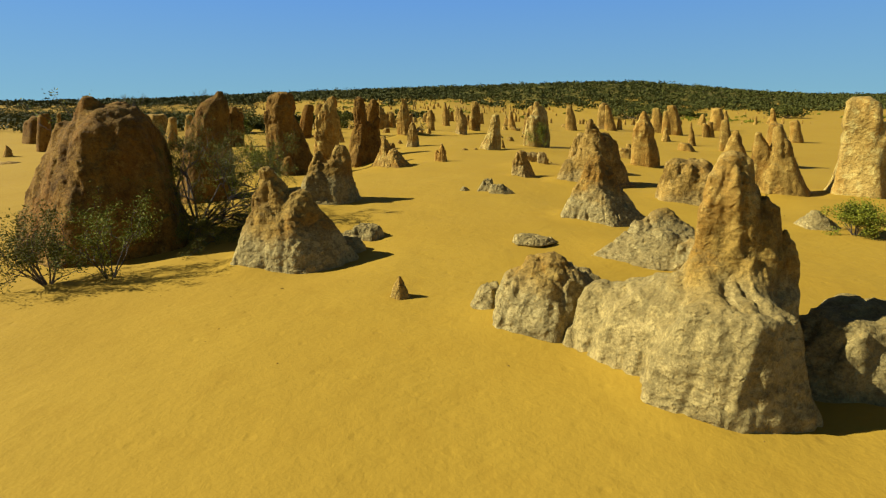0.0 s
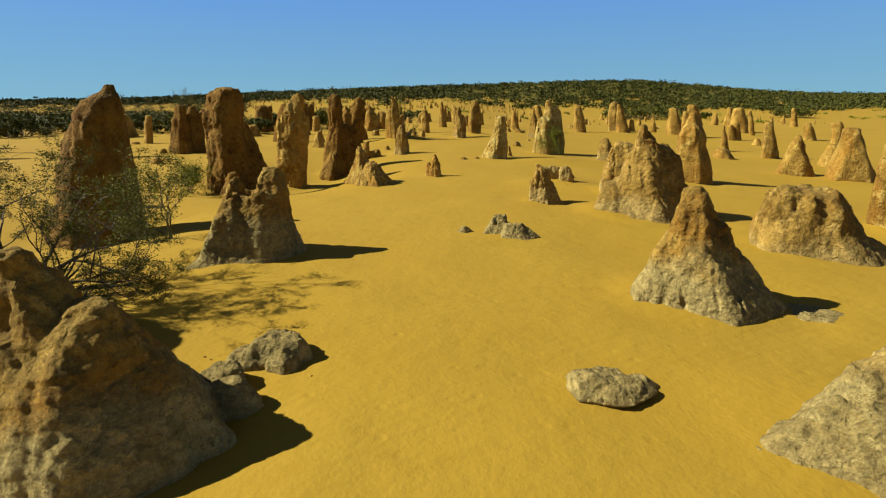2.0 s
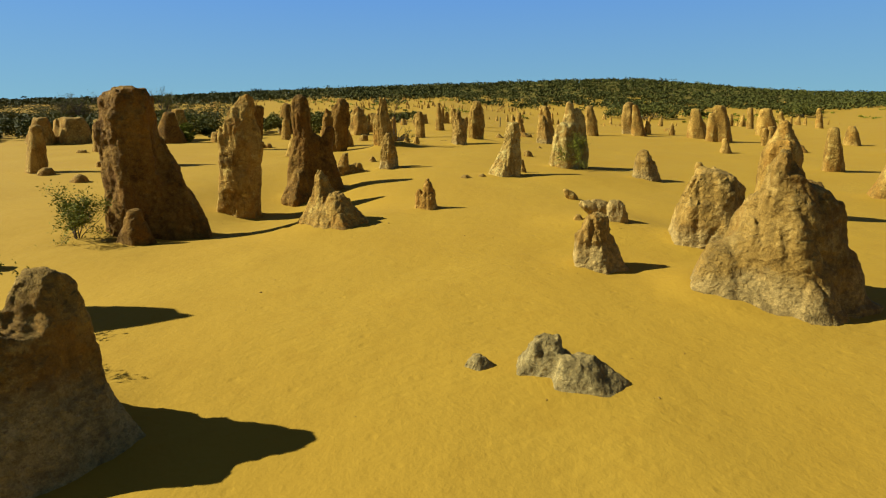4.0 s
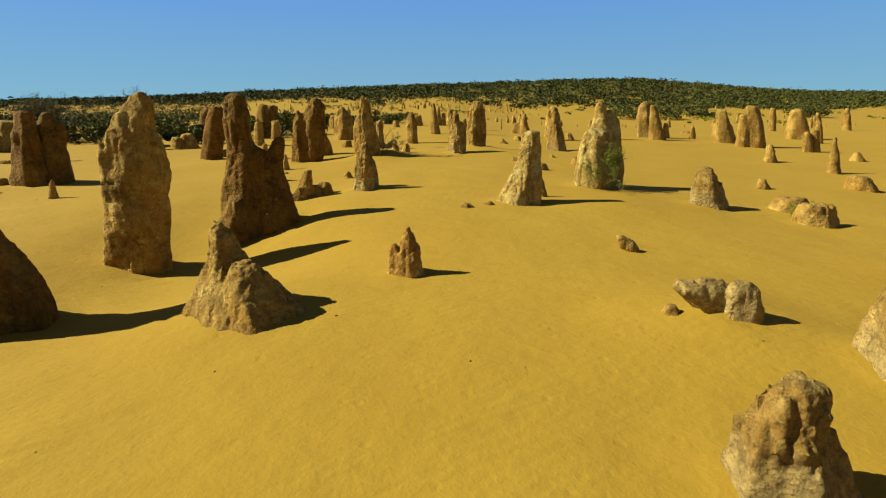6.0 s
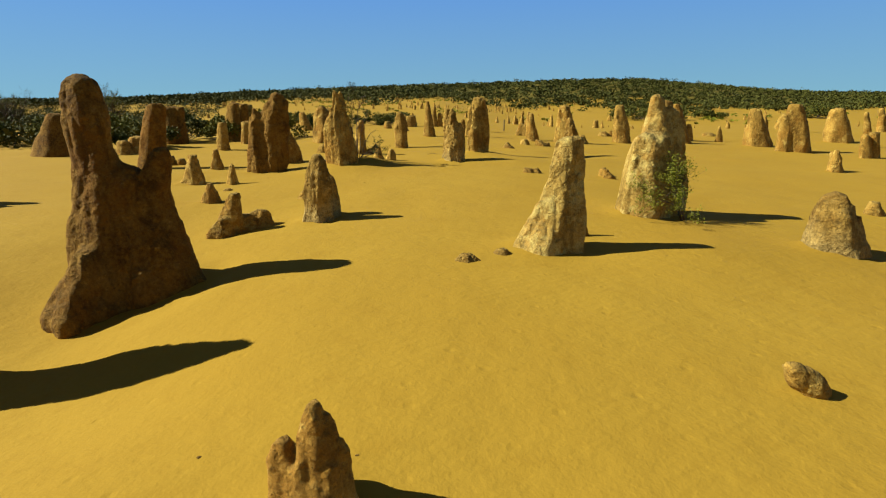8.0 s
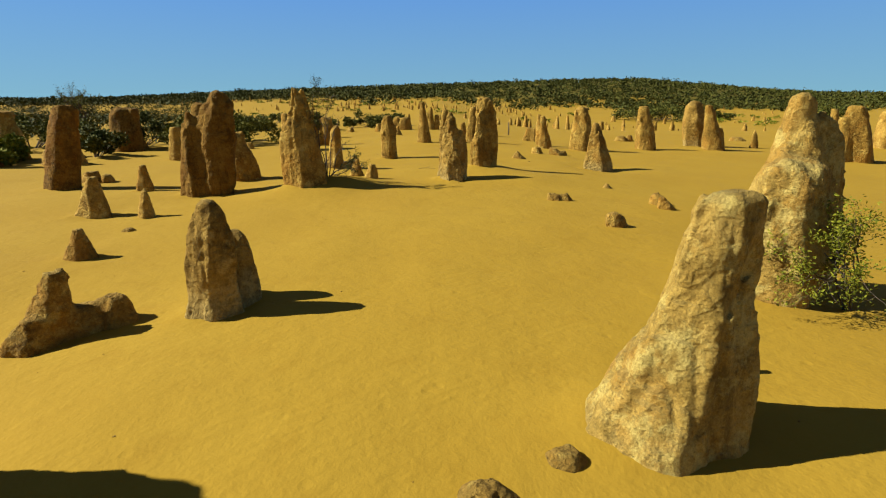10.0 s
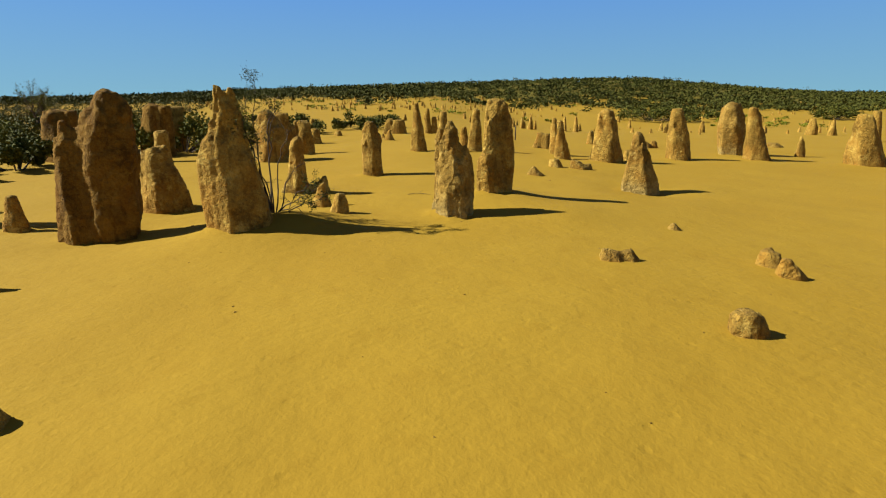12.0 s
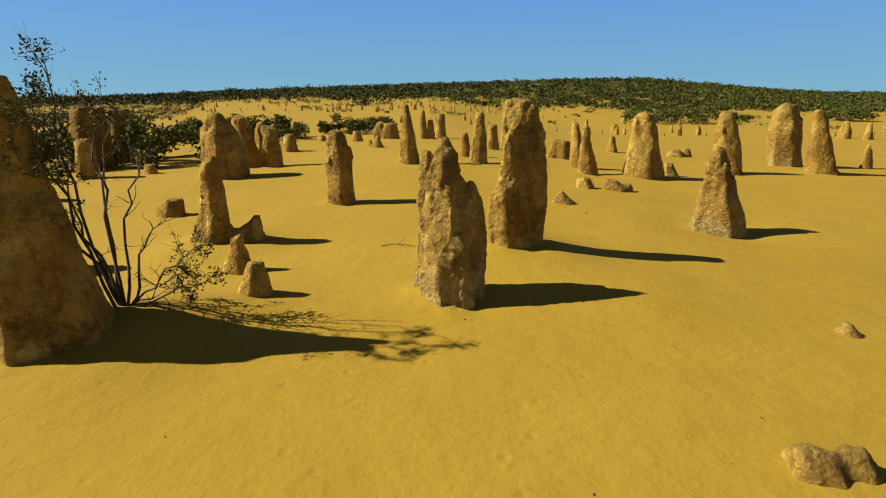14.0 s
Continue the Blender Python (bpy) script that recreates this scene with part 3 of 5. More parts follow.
rock(3.2, 9.95, (((1.36, -0.2, 0.06), (1.28, -0.19, 0.14), (1.0, -0.14, 0.27), (0.75, -0.11, 0.39), (0.58, -0.1, 0.49), (0.45, -0.07, 0.54), (0.25, -0.01, 0.67), (0.05, 0.05, 0.81), (0, 0.05, 0.85)), 0, 0.88), stone="grey", step=0.030, label="grey-footed weathered limestone pinnacle with pointed top in sand", turn=-60)
rock(4.37, 9.61, (0, 0, 0.32, -0.02, 0.14, 0.05, 1), stone="grey", step=0.017, label="low grey-footed limestone rock half buried in yellow sand", name="limestone_boulder", category="boulder", group="loose limestone rocks")
rock(6.77, 12.47, (((1.17, -0.73, 0.48), (0.83, -0.59, 0.66), (0.45, -0.51, 0.8), (0.06, -0.28, 1.06), (0, 0, 1.3)), 0, 0.9), (((1.23, -1.04, 0.09), (1.04, -0.94, 0.22), (0, -0.69, 0.4)), 0, 0.9), stone="two", step=0.042, label="grey-brown weathered limestone pinnacle with two blunt peaks in sand")
rock(4.41, 14.74, (((1.46, 0.14, 0.26), (1.23, 0.11, 0.46), (0.91, 0.09, 0.6), (0.53, 0.08, 0.73), (0.04, 0.01, 0.94), (0, 0, 1.06)), 0, 0.8), (((1.89, -0.18, 0.05), (1.76, -0.17, 0.11), (1.5, -0.13, 0.21), (1.2, -0.08, 0.33), (0.8, -0.02, 0.46), (0, 0.12, 0.6)), -0.15, 0.9), (((0.69, -0.75, 0.13), (0.5, -0.72, 0.26), (0.16, -0.72, 0.38), (0, -0.68, 0.54)), -0.05, 0.8), stone="two", step=0.037, label="tall grey-brown weathered limestone pinnacle with two blunt peaks in sand", turn=-65, blend=0.4)
rock(4.82, 17.07, (((1.34, -0.18, 0.12), (1.2, -0.1, 0.31), (0.97, -0.03, 0.44), (0.49, -0.04, 0.55), (0, 0, 0.65)), 0, 0.9), stone="two", step=0.022, label="grey-brown weathered limestone pinnacle with pointed top in sand")
rock(8.01, 19.94, (((2.17, -0.23, 0.09), (1.82, -0.21, 0.2), (1.46, -0.22, 0.38), (0.72, -0.11, 0.47), (0, 0, 0.55)), 0, 0.9), stone="tan", step=0.057, label="tall tan weathered limestone pinnacle with pointed top in sand")
rock(9.36, 13.75, (((1.85, -0.34, 0.08), (1.55, -0.29, 0.17), (1.1, -0.18, 0.31), (0.49, -0.1, 0.51), (0, 0, 0.69)), 0, 0.9), (((1.66, -0.77, 0.09), (1.24, -0.65, 0.22), (0, -0.37, 0.33)), 0.2, 0.9), stone="tan", step=0.049, label="tall tan weathered limestone pinnacle with two blunt peaks in sand")
rock(11.39, 13.42, (((2.64, -0.61, 0.29), (2.43, -0.51, 0.41), (1.58, -0.31, 0.52), (0.84, -0.12, 0.61), (0.39, -0.06, 0.72), (0, -0.05, 0.84)), 0, 0.9), stone="pale", step=0.043, label="tall pale cream weathered limestone pinnacle with blunt top in sand")
rock(7.33, 9.51, (0, 0, 0.43, -0.09, 0.09, 0.38, 1), stone="grey", step=0.023, label="low grey-footed limestone rock half buried in yellow sand", name="limestone_boulder", category="boulder", group="loose limestone rocks")
rock(2.53, 15.7, (((0.82, -0.1, 0.07), (0.77, -0.1, 0.14), (0.66, -0.11, 0.19), (0.54, -0.12, 0.22), (0.46, -0.12, 0.27), (0.38, -0.1, 0.27), (0.11, -0.04, 0.35), (0, 0, 0.39)), 0, 0.85), stone="two", step=0.021, label="short grey-brown weathered limestone pinnacle with pointed top in sand", turn=-49)
rock(1.48, 12.65, (-0.01, -0.05, 0.32, -0.13, 0.14, 0.24, 1), (-0.34, 0.15, 0.3, -0.32, 0.09, 0.36, 1), stone="grey", step=0.025, label="low grey-footed limestone rock half buried in yellow sand", name="limestone_boulder", category="boulder", group="loose limestone rocks")
rock(0.56, 12.84, (0, 0, 0.14, 0, 0.06, 0.13, 1), stone="grey", step=0.013, label="small grey-footed limestone rock half buried in yellow sand", name="limestone_boulder", category="boulder", group="loose limestone rocks")
rock(1.44, 7.86, (((0.19, -0.15, 0.09), (0.15, -0.03, 0.26), (0.05, 0.03, 0.34), (0, 0, 0.26)), 0, 0.7), (((0.12, 0.26, 0.09), (0.02, 0.3, 0.15), (0, 0.32, 0.13)), 0.1, 0.6), stone="grey", step=0.020, label="low grey-footed limestone rock half buried in yellow sand", name="limestone_boulder", category="boulder", group="loose limestone rocks")
rock(-2.84, 11.8, (((1, 0.25, 0.41), (0.77, 0.2, 0.49), (0.58, 0.14, 0.55), (0.18, 0.09, 0.65), (0, 0.04, 0.75), (0, 0, 0.8)), 0, 0.85), (((1.19, -0.04, 0.05), (1.05, -0.04, 0.13), (0.83, -0.06, 0.2), (0, -0.29, 0.27)), 0, 0.9), (((1.31, 0.44, 0.08), (1.21, 0.43, 0.16), (0.93, 0.4, 0.27), (0.67, 0.37, 0.31), (0, 0.23, 0.39)), 0.1, 0.9), stone="grey", step=0.026, label="grey-footed weathered limestone pinnacle with three blunt peaks in sand", turn=-24, blend=0.22)
rock(-6.06, 19.16, (((2.91, 0.25, 0.39), (2.69, 0.17, 0.5), (2.36, 0.12, 0.56), (1.83, 0.08, 0.52), (1.01, 0.07, 0.56), (0, 0, 0.72)), 0, 0.9), (((2.02, 0.54, 0.12), (1.54, 0.53, 0.29), (0.98, 0.56, 0.46), (0.26, 0.6, 0.67), (0, 0.59, 0.73)), 0.2, 0.8), stone="dark", step=0.047, label="tall dark brown weathered limestone pinnacle with two blunt peaks in sand", turn=-60)
rock(-6.95, 14.34, (((3.06, 0.89, 0.09), (2.91, 0.85, 0.14), (2.8, 0.75, 0.29), (2.33, 0.52, 0.5), (1.64, 0.36, 0.62), (0.9, 0.22, 0.71), (0.14, 0.11, 0.83), (0, 0, 0.9)), 0, 0.9), stone="dark", step=0.049, label="tall dark brown weathered limestone pinnacle with pointed top in sand", turn=-58)
rock(-7.8, 16.54, (0, 0, 0.26, 0.16, 0.11, 0.87, 1), stone="dark", step=0.023, label="short dark brown weathered limestone pinnacle with pointed top in sand")
rock(-5.2, 22.26, (((3.16, 0.51, 0.05), (3.08, 0.5, 0.16), (2.88, 0.47, 0.23), (2.72, 0.40, 0.32), (2.51, 0.33, 0.39), (2.23, 0.27, 0.48), (1.9, 0.25, 0.52), (1.57, 0.20, 0.52), (1.34, 0.15, 0.49), (0.99, 0.11, 0.51), (0.51, 0.05, 0.52), (0, 0, 0.55)), 0, 0.8), stone="tan", step=0.051, label="tall tan weathered limestone pinnacle with pointed top in sand", turn=-40)
rock(-3.6, 24.42, (((1.80, 0.05, 0.32), (1.62, 0.02, 0.46), (1.23, -0.10, 0.50), (0.68, -0.10, 0.62), (0.11, 0.02, 0.82), (0, 0, 0.85)), 0, 0.6), (((3.04, -0.24, 0.05), (2.99, -0.23, 0.15), (2.90, -0.23, 0.24), (2.57, -0.26, 0.29), (2.15, -0.27, 0.28), (1.9, -0.26, 0.29), (1.5, -0.28, 0.38), (0.97, -0.32, 0.44), (0, -0.45, 0.5)), -0.03, 0.8), (((2.10, 0.52, 0.06), (2.02, 0.52, 0.15), (1.9, 0.5, 0.19), (1.7, 0.43, 0.20), (1.4, 0.34, 0.25), (0.8, 0.30, 0.33), (0.3, 0.36, 0.42), (0, 0.44, 0.52)), 0.08, 0.8), (((0.8, -0.36, 0.10), (0.5, -0.38, 0.24), (0.25, -0.45, 0.36), (0.05, -0.48, 0.46), (0, -0.48, 0.48)), -0.5, 1.1), stone="dark", step=0.050, label="tall brown limestone pinnacle with a notched crown in sand", turn=-40, blend=0.25, rough=0.7)
rock(-2.15, 18.86, (((1.06, 0, 0.03), (0.9, 0.01, 0.1), (0.68, 0.03, 0.19), (0.43, 0.05, 0.29), (0.17, 0.03, 0.42), (0, 0, 0.52)), 0, 0.95), (((0.64, 0.36, 0.1), (0.54, 0.39, 0.2), (0.3, 0.42, 0.34), (0.05, 0.45, 0.47), (0, 0.45, 0.52)), -0.30, 0.95), stone="tan", step=0.021, label="tan weathered limestone pinnacle with two blunt peaks in sand", turn=-46, blend=0.4)
rock(-0.01, 19.83, (((0.7, 0, 0.03), (0.58, 0, 0.08), (0.4, 0.01, 0.13), (0.19, 0, 0.18), (0, 0, 0.2)), 0, 0.9), (((0.45, -0.2, 0.04), (0.33, -0.19, 0.1), (0, -0.15, 0.16)), 0.03, 0.9), stone="tan", step=0.013, label="short tan weathered limestone pinnacle with two blunt peaks in sand", blend=0.3, rough=0.7)
rock(-12.19, 29.8, (0, 0, 0.59, 0.31, 0.15, 2.29, 0.83), (-0.49, 0, 0.33, -0.15, 0.19, 1.74, 1), (0.29, 0, 0.33, 0.62, 0.13, 1.97, 1), stone="dark", step=0.060, label="tall dark brown weathered limestone pinnacle with three blunt peaks in sand")
rock(-10.16, 26.98, (0, 0, 0.14, 0.1, 0.05, 0.55, 1), stone="tan", step=0.015, label="short tan weathered limestone pinnacle with pointed top in sand")
rock(-24.75, 41.2, (0, 0, 0.78, 0.3, 0.45, 1.69, 1), stone="tan", step=0.070, label="tan weathered limestone pinnacle with blunt top in sand")
rock(-23.26, 42.19, (0, 0, 1.02, 0.11, 0.62, 1.65, 1), (-1.09, 0, 0.51, -0.76, 0.31, 1.55, 1), stone="tan", step=0.109, label="tan weathered limestone pinnacle with two blunt peaks in sand")
rock(-14.85, 27.8, (0, 0, 0.37, 0.41, 0.21, 1.77, 0.89), stone="tan", step=0.047, label="tall tan weathered limestone pinnacle with blunt top in sand")
rock(-17.9, 36.1, (0, 0, 0.27, 0.29, 0.22, 1.71, 1), stone="tan", step=0.071, label="tall tan weathered limestone pinnacle with blunt top in sand")
rock(-14.02, 27.16, (0, 0, 0.32, 0.07, 0.18, 0.29, 1), stone="tan", step=0.027, label="low tan limestone rock half buried in yellow sand", name="limestone_boulder", category="boulder", group="loose limestone rocks")
rock(-11.7, 25.51, (0, 0, 0.29, 0.06, 0.11, 0.31, 1), stone="tan", step=0.025, label="low tan limestone rock half buried in yellow sand", name="limestone_boulder", category="boulder", group="loose limestone rocks")
rock(-13.36, 29.21, (0, 0, 0.19, 0.05, 0.15, 0.26, 1), stone="tan", step=0.020, label="low tan limestone rock half buried in yellow sand", name="limestone_boulder", category="boulder", group="loose limestone rocks")
rock(-18.32, 35.42, (0, 0, 0.27, 0.04, 0.19, 0.17, 1), stone="tan", step=0.022, label="low tan limestone rock half buried in yellow sand", name="limestone_boulder", category="boulder", group="loose limestone rocks")
# tan rock in the dark stone: the shade of its front is in the colour
rock(-5.07, 35.28, (((2.63, 0.41, 0.09), (2.54, 0.43, 0.22), (2.32, 0.42, 0.33), (1.97, 0.32, 0.47), (1.43, 0.25, 0.49), (0.57, 0.13, 0.52), (0, 0, 0.51)), 0, 0.85), (((2.17, -0.31, 0.06), (1.98, -0.32, 0.15), (1.69, -0.33, 0.21), (0.97, -0.37, 0.28), (0, -0.43, 0.33)), -0.15, 0.9), stone="dark", step=0.042, label="tall tan weathered limestone pinnacle with two blunt peaks in sand", turn=-62, blend=0.22)
rock(-5.12, 37.56, (0, 0, 0.58, -0.07, 0.21, 1.48, 0.83), (0.33, 0, 0.21, 0.32, 0.1, 0.3, 1), stone="tan", step=0.039, label="tan weathered limestone pinnacle with pointed top in sand")
rock(-2.51, 34.95, (((2.08, -0.04, 0.05), (1.92, -0.05, 0.12), (1.68, -0.08, 0.20), (1.41, -0.13, 0.32), (1.06, -0.12, 0.43), (0.57, -0.09, 0.46), (0, 0, 0.53)), 0, 0.8), (((2.37, -0.12, 0.05), (2.25, -0.11, 0.10), (2.05, -0.09, 0.12), (1.4, -0.08, 0.2), (0, -0.12, 0.35)), 0.0, 0.9), (((2.35, 0.06, 0.04), (2.2, 0.06, 0.09), (2.0, 0.05, 0.14), (1.4, 0.03, 0.24), (0, 0.1, 0.38)), 0.12, 0.9), stone="tan", step=0.038, label="tall tan limestone pinnacle with a horned crown beside a wiry shrub", turn=-50, blend=0.22, rough=0.6)
rock(-1.71, 27.04, (((1.28, 0.15, 0.06), (1.23, 0.15, 0.11), (1.1, 0.14, 0.17), (0.9, 0.13, 0.21), (0.63, 0.12, 0.24), (0.42, 0.1, 0.24), (0.19, 0.09, 0.26), (0, 0.06, 0.30)), 0, 0.85), (((0.86, 0.24, 0.05), (0.79, 0.24, 0.11), (0.64, 0.25, 0.15), (0.45, 0.25, 0.17), (0.22, 0.25, 0.20), (0, 0.25, 0.22)), 0.36, 1.0), stone="two", step=0.021, label="grey-capped tan limestone pinnacle with a smooth rounded top", turn=-47, rough=0.3)
rock(-2.85, 26.86, (-0.38, -0.1, 0.26, -0.2, 0.12, 0.74, 1), (-0.5, -0.3, 0.2, -0.42, 0.08, 0.3, 1), (-0.12, 0.08, 0.24, -0.1, 0.13, 0.30, 0.8), (0.14, 0.16, 0.23, 0.15, 0.11, 0.36, 0.7), (-0.25, 1.54, 0.24, -0.15, 0.12, 0.13, 1), stone="tan", step=0.015, label="broken tan limestone stub with two blunt peaks in sand", blend=0.3)
rock(-6.65, 32.79, (0, 0, 0.35, 0.09, 0.12, 0.88, 1), stone="tan", step=0.023, label="short tan weathered limestone pinnacle with pointed top in sand")
rock(-5.4, 32.58, (0, 0, 0.2, 0.05, 0.08, 0.64, 1), stone="tan", step=0.017, label="short tan weathered limestone pinnacle with pointed top in sand")
rock(-4.72, 29.46, (0, 0, 0.25, 0.04, 0.08, 0.49, 1), stone="tan", step=0.013, label="short tan weathered limestone pinnacle with pointed top in sand")
rock(-9.8, 37.63, (0, 0, 0.29, 0.02, 0.2, 0.37, 1), (0.44, 0, 0.25, 0.49, 0.13, 0.28, 1), stone="tan", step=0.026, label="low tan limestone rock half buried in yellow sand", name="limestone_boulder", category="boulder", group="loose limestone rocks")
rock(-14.89, 48.35, (0, 0, 0.75, 0.03, 0.4, 2.2, 0.78), (0.47, 0, 0.41, 0.68, 0.26, 2.19, 1), stone="dark", step=0.058, label="tall dark brown weathered limestone pinnacle with two blunt peaks in sand")
rock(-14.05, 41.98, (0, 0, 0.45, 0.03, 0.27, 0.68, 1), stone="tan", step=0.038, label="short tan weathered limestone pinnacle with blunt top in sand")
rock(-10.1, 43.73, (0, 0, 0.32, 0.1, 0.23, 1.41, 0.78), stone="tan", step=0.059, label="tan weathered limestone pinnacle with blunt top in sand")
rock(-11.77, 50.06, (0, 0, 0.66, 0.09, 0.35, 2.36, 0.78), (0.42, 0, 0.4, 0.64, 0.28, 2.29, 1), stone="dark", step=0.098, label="tall dark brown weathered limestone pinnacle with two blunt peaks in sand")
rock(-16.79, 41.42, (0, 0, 0.98, 0.21, 0.26, 1.92, 1), (-0.91, 0, 0.24, -0.6, 0.16, 0.93, 1), stone="dark", step=0.056, label="tall dark brown weathered limestone pinnacle with blunt top in sand", turn=-60)
rock(-11.8, 50.17, (0, 0, 0.69, 0.37, 0.41, 2.16, 0.78), (-0.52, 0, 0.34, -0.29, 0.21, 1.92, 1), stone="grey", step=0.057, label="tall grey-footed weathered limestone pinnacle with two blunt peaks in sand")
rock(-2.49, 38.61, (((1.38, 0.15, 0.08), (1.2, 0.13, 0.17), (0.93, 0.11, 0.2), (0.56, 0.1, 0.23), (0.28, 0.06, 0.29), (0, 0, 0.33)), 0, 0.8), (((0.4, 0.73, 0.07), (0.25, 0.68, 0.17), (0, 0.51, 0.32)), 0.1, 0.8), stone="tan", step=0.022, label="tan weathered limestone pinnacle with pointed top in sand")
rock(-5.63, 47.3, (((2.1, -0.1, 0.13), (1.89, -0.09, 0.34), (1.36, 0.01, 0.57), (0.82, 0.03, 0.66), (0, 0, 0.71)), 0, 0.9), stone="tan", step=0.055, label="tall tan weathered limestone pinnacle with blunt top in sand")
rock(-1.53, 37.16, (0, 0, 0.22, 0.03, 0.06, 0.55, 1), stone="tan", step=0.014, label="short tan weathered limestone pinnacle with pointed top in sand")
rock(-0.97, 36.13, (0, 0, 0.21, 0.05, 0.1, 0.42, 1), stone="tan", step=0.013, label="low tan limestone rock half buried in yellow sand", name="limestone_boulder", category="boulder", group="loose limestone rocks")
rock(-4.55, 41.41, (0, 0, 0.31, 0.1, 0.21, 0.42, 1), stone="tan", step=0.016, label="low tan limestone rock half buried in yellow sand", name="limestone_boulder", category="boulder", group="loose limestone rocks")
rock(-0.92, 41.94, (((1.66, -0.03, 0.13), (1.47, -0.03, 0.23), (1.04, -0.03, 0.32), (0.66, -0.01, 0.31), (0, 0, 0.33)), 0, 0.9), stone="tan", step=0.027, label="tan weathered limestone pinnacle with pointed top in sand")
rock(1.35, 36.04, (((1.87, -0.06, 0.04), (1.77, -0.07, 0.09), (1.56, -0.05, 0.18), (1.31, -0.04, 0.26), (0.99, -0.02, 0.32), (0.53, -0.01, 0.36), (0, 0, 0.38)), 0, 0.85), (((1.71, -0.24, 0.05), (1.57, -0.25, 0.1), (1.28, -0.26, 0.13), (0, -0.25, 0.19)), 0.2, 0.9), (((1.38, 0.22, 0.05), (1.2, 0.26, 0.11), (0.85, 0.27, 0.13), (0, 0.27, 0.15)), 0.05, 0.9), (((0.84, 0.07, 0.04), (0.68, 0.07, 0.09), (0.29, 0.08, 0.14), (0.02, 0.08, 0.17)), -0.28, 0.7), stone="two", step=0.030, label="tall grey-brown weathered limestone pinnacle with three blunt peaks in sand", turn=-60, blend=0.22)
rock(2.42, 37.79, (((2.08, -0.04, 0.11), (2.01, -0.01, 0.21), (1.78, 0.01, 0.26), (1.39, 0.03, 0.28), (0.9, 0.07, 0.29), (0.4, 0.03, 0.32), (0, 0, 0.34)), 0, 0.85), (((1.7, -0.18, 0.05), (1.41, -0.19, 0.12), (1.02, -0.2, 0.16), (0.7, -0.24, 0.24), (0.37, -0.22, 0.27), (0, -0.18, 0.29)), -0.2, 0.8), stone="tan", step=0.034, label="tall tan weathered limestone pinnacle with two blunt peaks in sand", blend=0.22)
rock(6.77, 40.04, (((1.72, -0.18, 0.08), (1.58, -0.16, 0.18), (1.21, -0.11, 0.28), (0.99, -0.08, 0.31), (0.55, -0.04, 0.39), (0.2, -0.03, 0.48), (0, 0, 0.52)), 0, 0.85), stone="two", step=0.028, label="tall grey-brown weathered limestone pinnacle with pointed top in sand", turn=-60)
rock(12.42, 49.36, (0, 0, 0.52, -0.38, 0.23, 2.34, 0.73), stone="tan", step=0.062, label="tall tan weathered limestone pinnacle with blunt top in sand")
rock(8.26, 47.34, (((2.18, -0.09, 0.21), (1.93, -0.09, 0.36), (1.2, -0.05, 0.51), (0.08, 0, 0.66), (0, 0, 0.66)), 0, 0.9), stone="tan", step=0.057, label="tall tan weathered limestone pinnacle with blunt top in sand")
rock(16.45, 52, (((2.63, -0.32, 0.22), (2.35, -0.31, 0.47), (1.54, -0.26, 0.6), (0.35, -0.07, 0.62), (0, 0, 0.62)), 0, 0.9), stone="two", step=0.069, label="tall grey-brown weathered limestone pinnacle with blunt top in sand")
rock(16.4, 49.69, (((2.48, -0.66, 0.18), (2.19, -0.56, 0.29), (1.25, -0.4, 0.38), (0.17, -0.11, 0.54), (0, 0, 0.61)), 0, 0.9), stone="tan", step=0.065, label="tall tan weathered limestone pinnacle with blunt top in sand")
rock(19.91, 51.82, (0, 0, 0.25, -0.04, 0.1, 1.13, 0.89), stone="tan", step=0.030, label="tan weathered limestone pinnacle with pointed top in sand")
rock(6.67, 49.3, (0, 0, 0.32, -0.21, 0.12, 1.7, 0.83), stone="tan", step=0.045, label="tall tan weathered limestone pinnacle with pointed top in sand")
rock(2.88, 49.3, (0, 0, 0.35, 0.08, 0.14, 1.86, 0.78), stone="tan", step=0.049, label="tall tan weathered limestone pinnacle with blunt top in sand")
rock(0.37, 48.96, (0, 0, 0.38, -0.09, 0.1, 2.11, 0.89), stone="tan", step=0.055, label="tall tan weathered limestone pinnacle with pointed top in sand")
rock(2.6, 51.61, (0, 0, 0.28, -0.05, 0.14, 1.01, 1), stone="tan", step=0.042, label="tan weathered limestone pinnacle with blunt top in sand")
rock(4.21, 55.59, (0, 0, 0.29, -0.03, 0.19, 1.23, 1), stone="tan", step=0.051, label="tan weathered limestone pinnacle with blunt top in sand")
rock(6.97, 52.63, (0, 0, 0.42, -0.05, 0.32, 0.8, 1), (-0.55, 0, 0.28, -0.35, 0.17, 0.9, 1), stone="tan", step=0.052, label="short tan weathered limestone pinnacle with two blunt peaks in sand")
rock(10.59, 56.77, (0, 0, 0.3, -0.08, 0.15, 0.88, 1), stone="tan", step=0.036, label="short tan weathered limestone pinnacle with blunt top in sand")
rock(30.17, 110.74, (0, 0, 0.66, -0.14, 0.44, 1.57, 1), stone="tan", step=0.065, label="tan weathered limestone pinnacle with blunt top in sand")
rock(13.17, 55.15, (0, 0, 0.52, -0.05, 0.22, 0.38, 1), (0.56, 0, 0.26, 0.5, 0.17, 0.43, 1), stone="tan", step=0.056, label="low tan limestone rock half buried in yellow sand", name="limestone_boulder", category="boulder", group="loose limestone rocks")
rock(9.5, 47.92, (0.1, 0.2, 0.3, -0.01, 0.14, 0.5, 1), stone="tan", step=0.025, label="short tan weathered limestone pinnacle with blunt top in sand")
